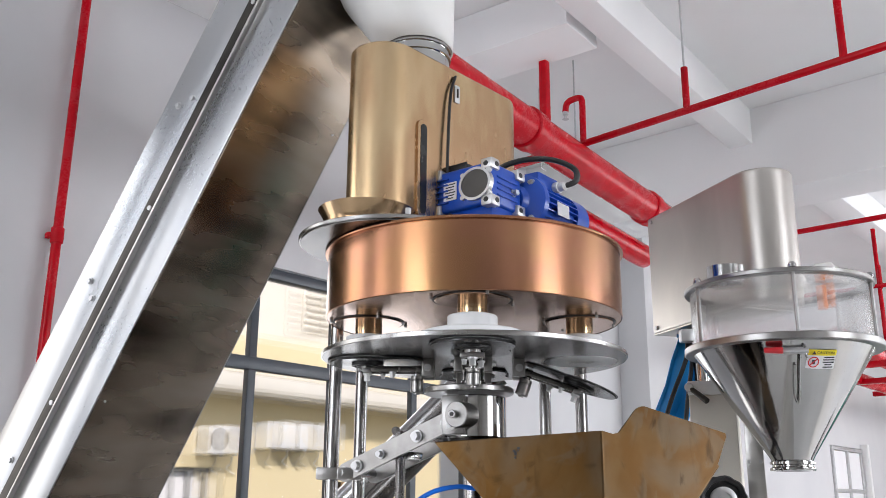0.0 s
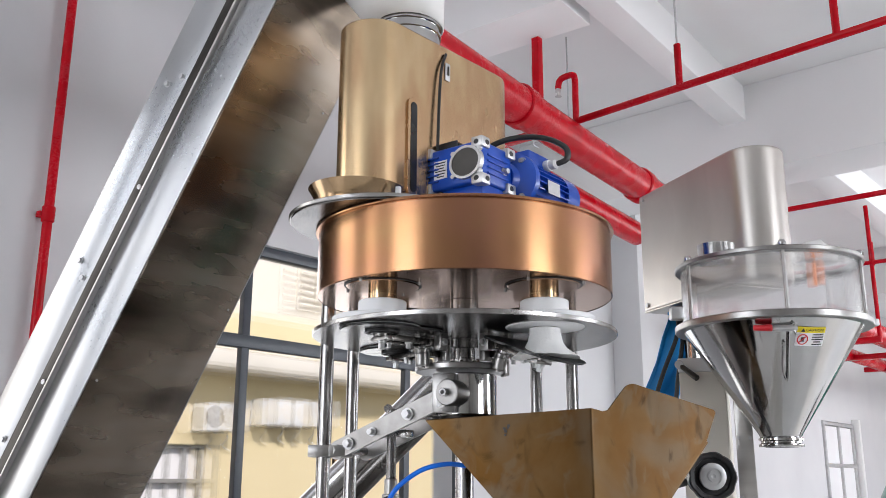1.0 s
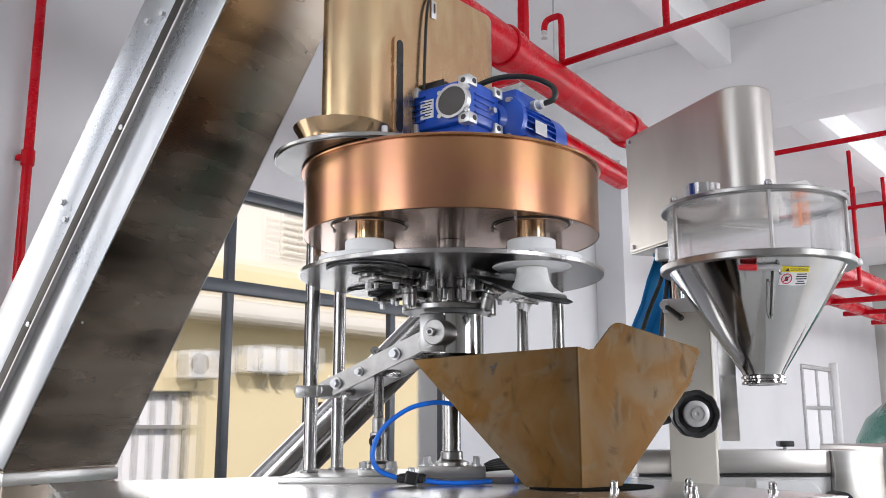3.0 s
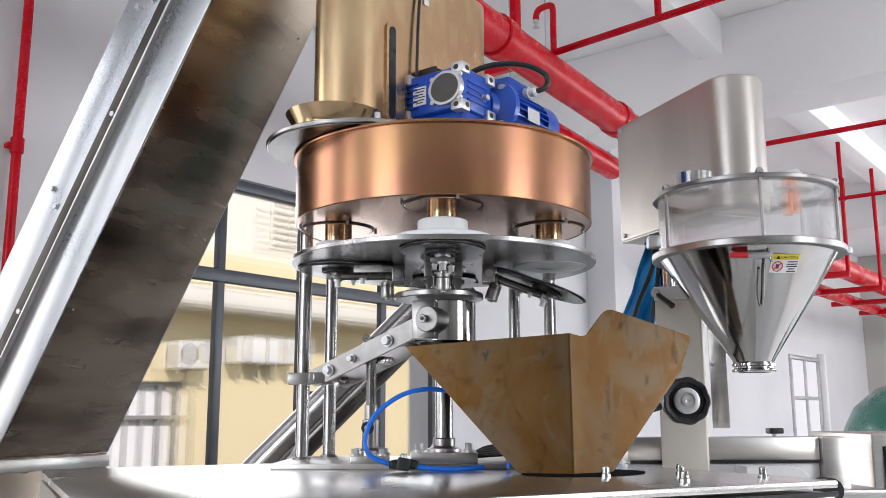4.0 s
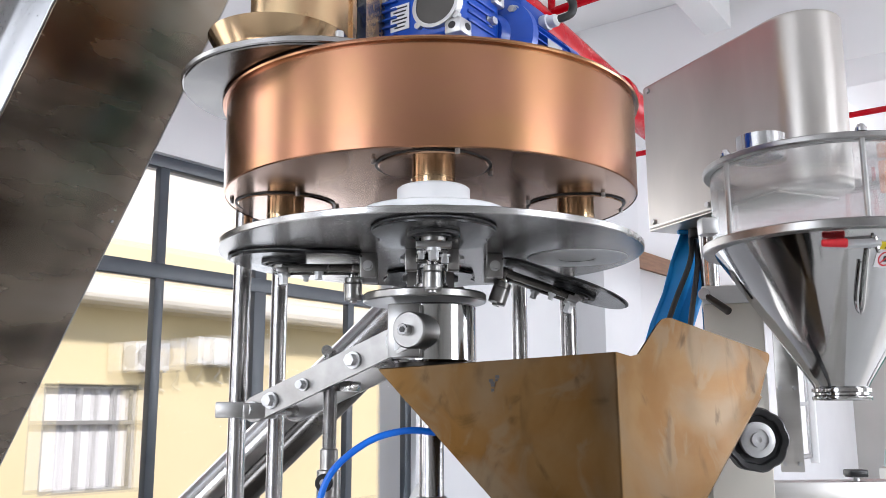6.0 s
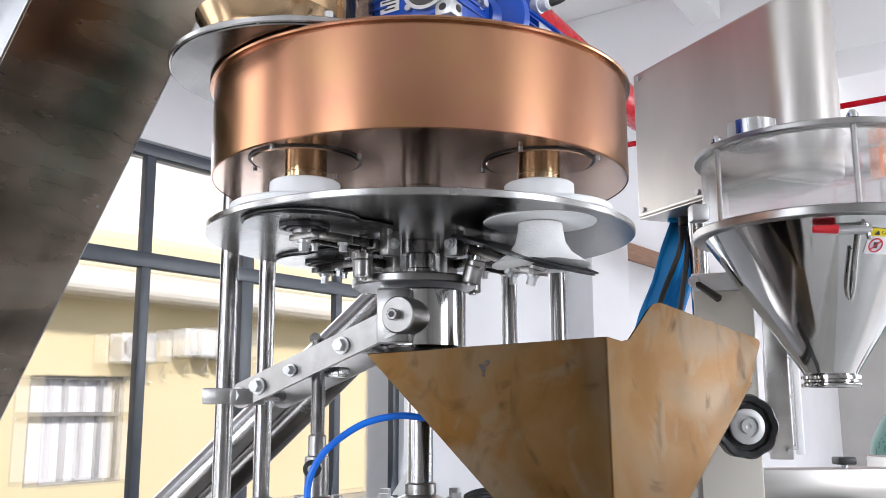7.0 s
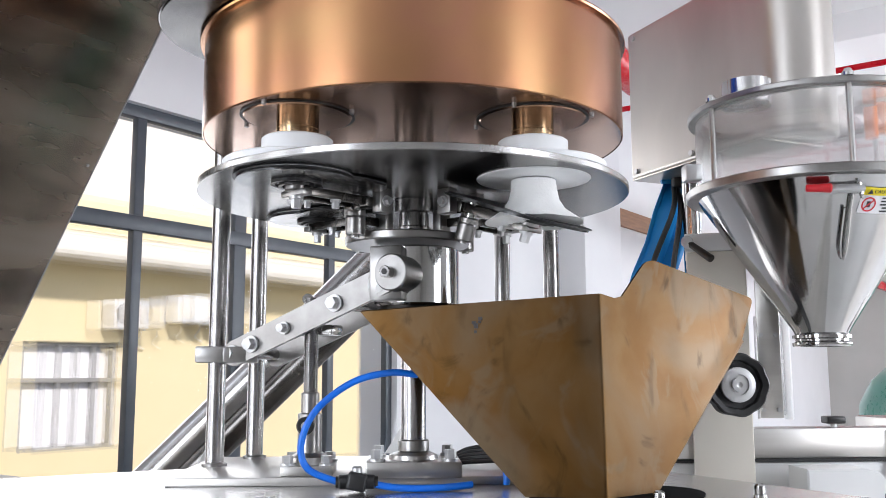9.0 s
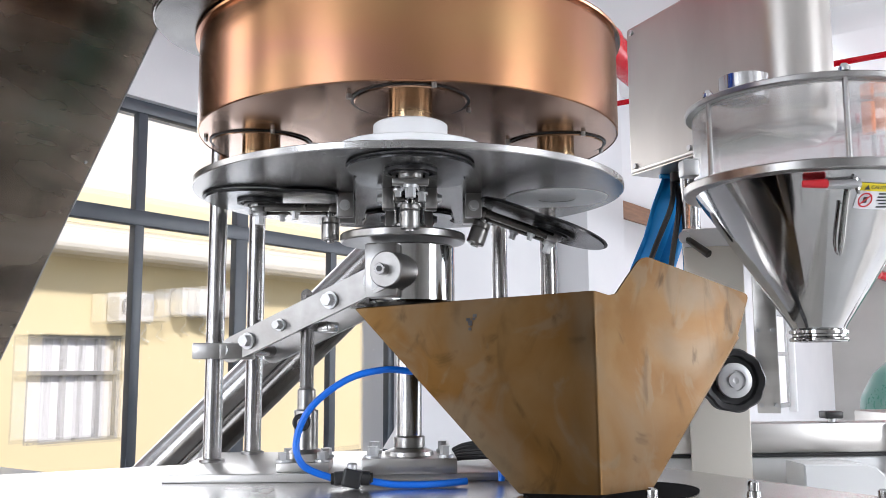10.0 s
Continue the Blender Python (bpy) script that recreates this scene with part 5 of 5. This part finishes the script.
for x, z in ((0.385, 0.014), (0.20, 0.014), (0.385, 0.32)):
    part("screw", rod(B(), (x, 0.076, z), (x, 0.081, z), 0.006, seg=12), CAST, elev)
part("bottom_lip", box(B(), (0.40, 0.150, 0.004), pose(0.205, 0, -0.002), 0.001), HOUSING_STEEL, elev)
part("gland", spin(B(), [(0, 0), (0.016, 0), (0.016, -0.02), (0.011, -0.024), (0, -0.024)], pose(0.34, 0.0, -0.003), 18), BLACK, elev, "black cable gland")
to_elev = elev.matrix_basis.inverted()
for way in ([(0.582, 0.580, 2.012), (0.566, 0.545, 1.95), (0.516, 0.545, 1.83), (0.44, 0.545, 1.60)],
            [(0.590, 0.583, 2.012), (0.583, 0.545, 1.95), (0.561, 0.545, 1.82), (0.53, 0.545, 1.60)]):
    part("cable", tube(B(), [to_elev @ Vector(q) for q in way], 0.006, 10), BLACK, elev, "black cable hanging from the gland")
part("post", rod(B(), (0.3, 0.0, -0.003), (0.3, 0.0, -2.05), 0.02, seg=20), POLISHED, elev)

# blue film cover
film = thing("blue_cover", "blue plastic sheet hanging behind the hopper", "cover")
bm = B()
cols = []
for k in range(9):
    t = k / 8
    cols.append([bm.verts.new((0.566 + 0.092 * t - 0.20 * s + 0.003 * math.sin(31 * s) * (1 - t), 0.595 + 0.012 * math.sin(11 * t + 2 * s), 2.030 - 0.55 * s)) for s in (j / 8 for j in range(9))])
for a, b in zip(cols, cols[1:]):
    for j in range(8):
        bm.faces.new((a[j], a[j + 1], b[j + 1], b[j]))
sh = part("sheet", bm, BLUE_FILM, film)
mod = sh.modifiers.new("thickness", "SOLIDIFY")
mod.thickness = 0.002
part("hem", rod(B(), (0.558, 0.595, 2.028), (0.650, 0.595, 2.028), 0.006, seg=10), BLUE_FILM, film)

# ---- neighbouring machine: cabinet, rail, handwheel ----
cabinet = thing("control_cabinet", "white enamelled machine cabinet with steel side plate", "cabinet", pose(0.596, 0.37, 0, 0, 0, -18))
part("body", box(B(), (0.106, 0.16, 1.832), pose(-0.005, 0, 0.916), 0.004), CREAM, cabinet)
part("top_cap", box(B(), (0.110, 0.164, 0.034), pose(-0.005, 0, 1.849), 0.003), WHITE_PAINT, cabinet, "white top cap")
part("side_plate", box(B(), (0.040, 0.012, 0.33), pose(0.082, -0.06, 1.69), 0.002), SATIN, cabinet, "grey steel side plate")
for z in (1.54, 1.675):
    for x in (0.068, 0.094):
        part("knurled_screw", rod(B(), (x, -0.066, z), (x, -0.080, z), 0.004, seg=12), CAST, cabinet)
lev = part("clamp_lever", rod(B(), (-0.055, -0.085, 1.85), (-0.012, -0.115, 1.812), 0.006, 0.0075, seg=14, edge=0.002), RAIL_DARK, cabinet, "dark adjustable clamp lever")
part("pivot", rod(B(), (-0.055, -0.075, 1.85), (-0.055, -0.094, 1.85), 0.011, seg=16, edge=0.002), CAST, lev)
wheel = thing("handwheel", "black fluted handwheel with a bright steel hub", "handwheel", pose(0.536, 0.14, 1.587, 90, 0, 0) @ Matrix.Scale(1.09, 4))
bm = B()
n = 64
prof = [(-0.016, 0.030), (-0.020, 0.036), (-0.016, 0.050), (0.0, 0.050), (0.010, 0.046)]
outer = [(0.046 + 0.0025 * abs(math.cos(4.5 * 2 * math.pi * k / n))) for k in range(n)]
layers = []
for z, f in ((-0.014, 0.94), (-0.010, 1.0), (0.010, 1.0), (0.014, 0.94), (0.010, 0.78), (0.002, 0.74), (0.000, 0.45)):
    layers.append([bm.verts.new((outer[k] * f * math.cos(2 * math.pi * k / n), outer[k] * f * math.sin(2 * math.pi * k / n), z)) for k in range(n)])
for a, b in zip(layers, layers[1:]):
    for k in range(n):
        bm.faces.new((a[k], a[(k + 1) % n], b[(k + 1) % n], b[k]))
bm.faces.new(layers[0][::-1])
bm.faces.new(layers[-1])
part("rim", bm, BLACK, wheel)
part("hub", spin(B(), [(0, 0), (0.021, 0), (0.022, 0.003), (0.022, 0.012), (0.019, 0.014), (0.013, 0.014), (0.013, 0.011), (0.009, 0.011), (0.009, 0.016), (0.004, 0.016), (0, 0.013)], Matrix.Diagonal((1.2, 1.2, 1, 1)), 36), CAST, wheel)
part("axle", rod(B(), (0, 0, -0.17), (0, 0, -0.012), 0.009, seg=16), RAIL_DARK, wheel)
part("crank_knob", rod(B(), (-0.050, -0.010, 0.0), (-0.072, -0.016, 0.0), 0.008, seg=14, edge=0.002), BLACK, wheel)
rail = thing("machine_crossbeam", "satin steel crossbeam of the neighbouring machine", "crossbeam", pose(0.675, 0.38, 1.475, 0, 0, 2))
part("beam", box(B(), (0.47, 0.06, 0.056), None, 0.003), SATIN, rail)
part("slot", box(B(), (0.46, 0.04, 0.006), pose(0.0, -0.012, -0.031)), BLACK, rail)
part("lower_beam", box(B(), (0.47, 0.056, 0.05), pose(0, 0.004, -0.060), 0.003), WHITE_PAINT, rail)
part("end_block", box(B(), (0.064, 0.08, 0.20), pose(0.268, -0.005, -0.072), 0.004), SATIN, rail)
kn = part("clamp_knob", box(B(), (0.036, 0.03, 0.014), pose(0.135, -0.01, 0.042), 0.003), BLACK, rail, "black star clamp knob")
part("spindle", rod(B(), (0.135, -0.010, 0.027), (0.135, -0.010, 0.038), 0.006, seg=12), CAST, kn)
cover = thing("rounded_cover", "light grey rounded plastic belt cover", "cover", pose(0.76, 0.26, 1.40))
bm = B()
prism(bm, [(-0.075, -0.06), (0.075, -0.06), (0.075, 0.0), (0.068, 0.022), (0.052, 0.036), (0.03, 0.041), (-0.075, 0.041)], -0.04, 0.04, pose(0, 0, 0, 90), 0.003)
part("shell", bm, WHITE_PAINT, cover)
part("pulley", rod(B(), (0.125, -0.02, -0.015), (0.125, 0.03, -0.015), 0.028, seg=24), BLACK, cover)
base = thing("bagging_machine", "white and steel base of the neighbouring machine", "machine", pose(0.86, 0.50, 0, 0, 0, 4))
part("frame_box", box(B(), (0.86, 0.36, 1.36), pose(0.02, 0.0, 0.69), 0.006), WHITE_PAINT, base)
part("worktop", box(B(), (0.88, 0.40, 0.012), pose(0.02, -0.01, 1.376), 0.002), SATIN, base)
part("side_box", box(B(), (0.44, 0.34, 1.50), pose(0.39, 0.02, 0.76), 0.006), SATIN, base)
part("dark_door", box(B(), (0.41, 0.006, 1.44), pose(0.40, -0.154, 0.76), 0.002), SIGHT, base, "dark smoked machine door")
tank = thing("air_tank", "green painted domed air receiver tank", "tank", pose(1.88, 1.55, 0))
part("vessel", spin(B(), [(0, 0.1), (0.22, 0.12), (0.36, 0.25), (0.38, 0.35), (0.38, 1.42), (0.37, 1.50), (0.33, 1.58), (0.25, 1.65), (0.14, 1.69), (0, 1.705)], None, 64), GREEN, tank)
part("weld_band", spin(B(), [(0.38, 1.40), (0.3825, 1.402), (0.3825, 1.412), (0.38, 1.414)], None, 64), GREEN, tank)
for a in (30, 150, 270):
    part("leg", rod(B(), (0.26 * math.cos(radians(a)), 0.26 * math.sin(radians(a)), 0), (0.26 * math.cos(radians(a)), 0.26 * math.sin(radians(a)), 0.2), 0.03, seg=12), GREEN, tank)
for k, (x, y) in enumerate(((2.25, 2.2), (2.36, 2.2))):
    lp = thing("steel_pipe_loop", "pale upright steel pipe beside the far wall", "pipe", pose(x, y, 0), group="pale pipes")
    part("run", rod(B(), (0, 0, 0), (0, 0, 2.02), 0.022, seg=16), CAST, lp)
    part("bend", tube(B(), [(0, 0, 2.02), (0.0, 0.0, 2.06), (0.03, 0.0, 2.09), (0.10, 0, 2.09)], 0.022, 14), CAST, lp)

# ---- powder: loose white charges that fall from the cups ----
def powder_plug():
    bm = B()
    spin(bm, [(0, 0.0), (0.030, 0.0), (0.031, -0.012), (0.034, -0.026), (0.043, -0.040), (0.060, -0.052), (0.066, -0.056), (0.05, -0.058), (0, -0.058)], None, 36)
    for v in bm.verts:
        v.co *= 1 + 0.05 * noise.noise(v.co * 40)
    return bm


def powder_sheet():
    bm = B()
    bmesh.ops.create_icosphere(bm, subdivisions=4, radius=1.0)
    for v in bm.verts:
        d = v.co.copy()
        rag = 1 + 0.10 * noise.noise(d * 2.2) + 0.05 * noise.noise(d * 9.0)
        v.co = Vector((d.x * (0.062 - 0.014 * d.y) * rag, d.y * 0.090 * rag, d.z * 0.012))
    return bm


CHARGES = []
for k in range(5):
    pl = solid("powder_charge", powder_plug(), POWDER, "loose white powder charge dropping from a cup", "powder", group="powder charges")
    sh = solid("powder_slide", powder_sheet(), POWDER, "white powder sliding down an open flap", "powder", group="powder slides")
    CHARGES.append((pl, sh))


# ---- what moves ----
SPEED = 45.0
DROPS = [(36, 0), (40.5, 4), (45, 20), (49.5, 40), (54, 46), (58.5, 56), (63, 60), (72, 60), (76.5, 58), (81, 49), (85.5, 35), (90, 20), (94.5, 2), (97, 0)]


def drop_angle(theta):
    theta = theta % 360
    if theta <= DROPS[0][0] or theta >= DROPS[-1][0]:
        return 0.0
    for (a, p), (b, q) in zip(DROPS, DROPS[1:]):
        if a <= theta <= b:
            return p + (q - p) * (theta - a) / (b - a)
    return 0.0


def flap_pose(k, t):
    theta = SPEED * t + 90 * k
    return pose(0, 0, 0, 0, 0, 90 * k) @ pose(0, -HINGE_R, HINGE_Z) @ pose(0, 0, 0, drop_angle(theta))


def motions():
    walk(turret, [(t / 2, pose(0, 0, 1.95, 0, 0, SPEED * t / 2)) for t in range(21)])
    for k, flap in enumerate(FLAPS):
        rows = []
        for j in range(101):
            t = j / 10
            th = (SPEED * t + 90 * k) % 360
            if j in (0, 100) or 30 < th < 102:
                rows.append((t, flap_pose(k, t)))
        walk(flap, rows)
    for n, (plug, sheet) in enumerate(CHARGES):
        t0 = 0.86 + 2 * n
        k = (-n) % 4

        def cup(t, dz=0.0):
            return pose(0, 0, 0, 0, 0, SPEED * t + 90 * k) @ pose(0, -R_C, 1.95 + dz)

        def on_flap(t, reach, lift, tilt=1.0):
            return pose(0, 0, 1.95, 0, 0, SPEED * t) @ pose(0, 0, 0, 0, 0, 90 * k) @ pose(0, -HINGE_R, HINGE_Z) @ pose(0, 0, 0, drop_angle(SPEED * t + 90 * k) * tilt) @ pose(0, -reach, lift)

        end = pose(0.215, -0.12, 1.30)
        hold = [(j / 2, cup(j / 2, 0.075)) for j in range(21) if j / 2 < t0 - 0.05]
        walk(plug, hold + [(t0 - 0.02, cup(t0 - 0.02, 0.075)), (t0 + 0.04, cup(t0 + 0.04, -0.045)), (t0 + 0.14, cup(t0 + 0.14, -0.086)),
                           (t0 + 0.22, pose(0.205, -0.075, 1.65)), (t0 + 0.30, end), (10.0, end)])
        walk(sheet, [(t, m @ pose(0, 0.075, 0)) for t, m in hold] + [(t0 + 0.13, cup(t0 + 0.13, 0.075) @ pose(0, 0.075, 0)), (t0 + 0.20, on_flap(t0 + 0.20, 0.13, 0.024)),
                            (t0 + 0.24, on_flap(t0 + 0.24, 0.150, 0.022)), (t0 + 0.34, on_flap(t0 + 0.34, 0.148, 0.018) @ pose(0.012, 0, 0)), (t0 + 0.44, pose(0.215, -0.085, 1.56, 80)),
                            (t0 + 0.6, end), (10.0, end)])


motions()
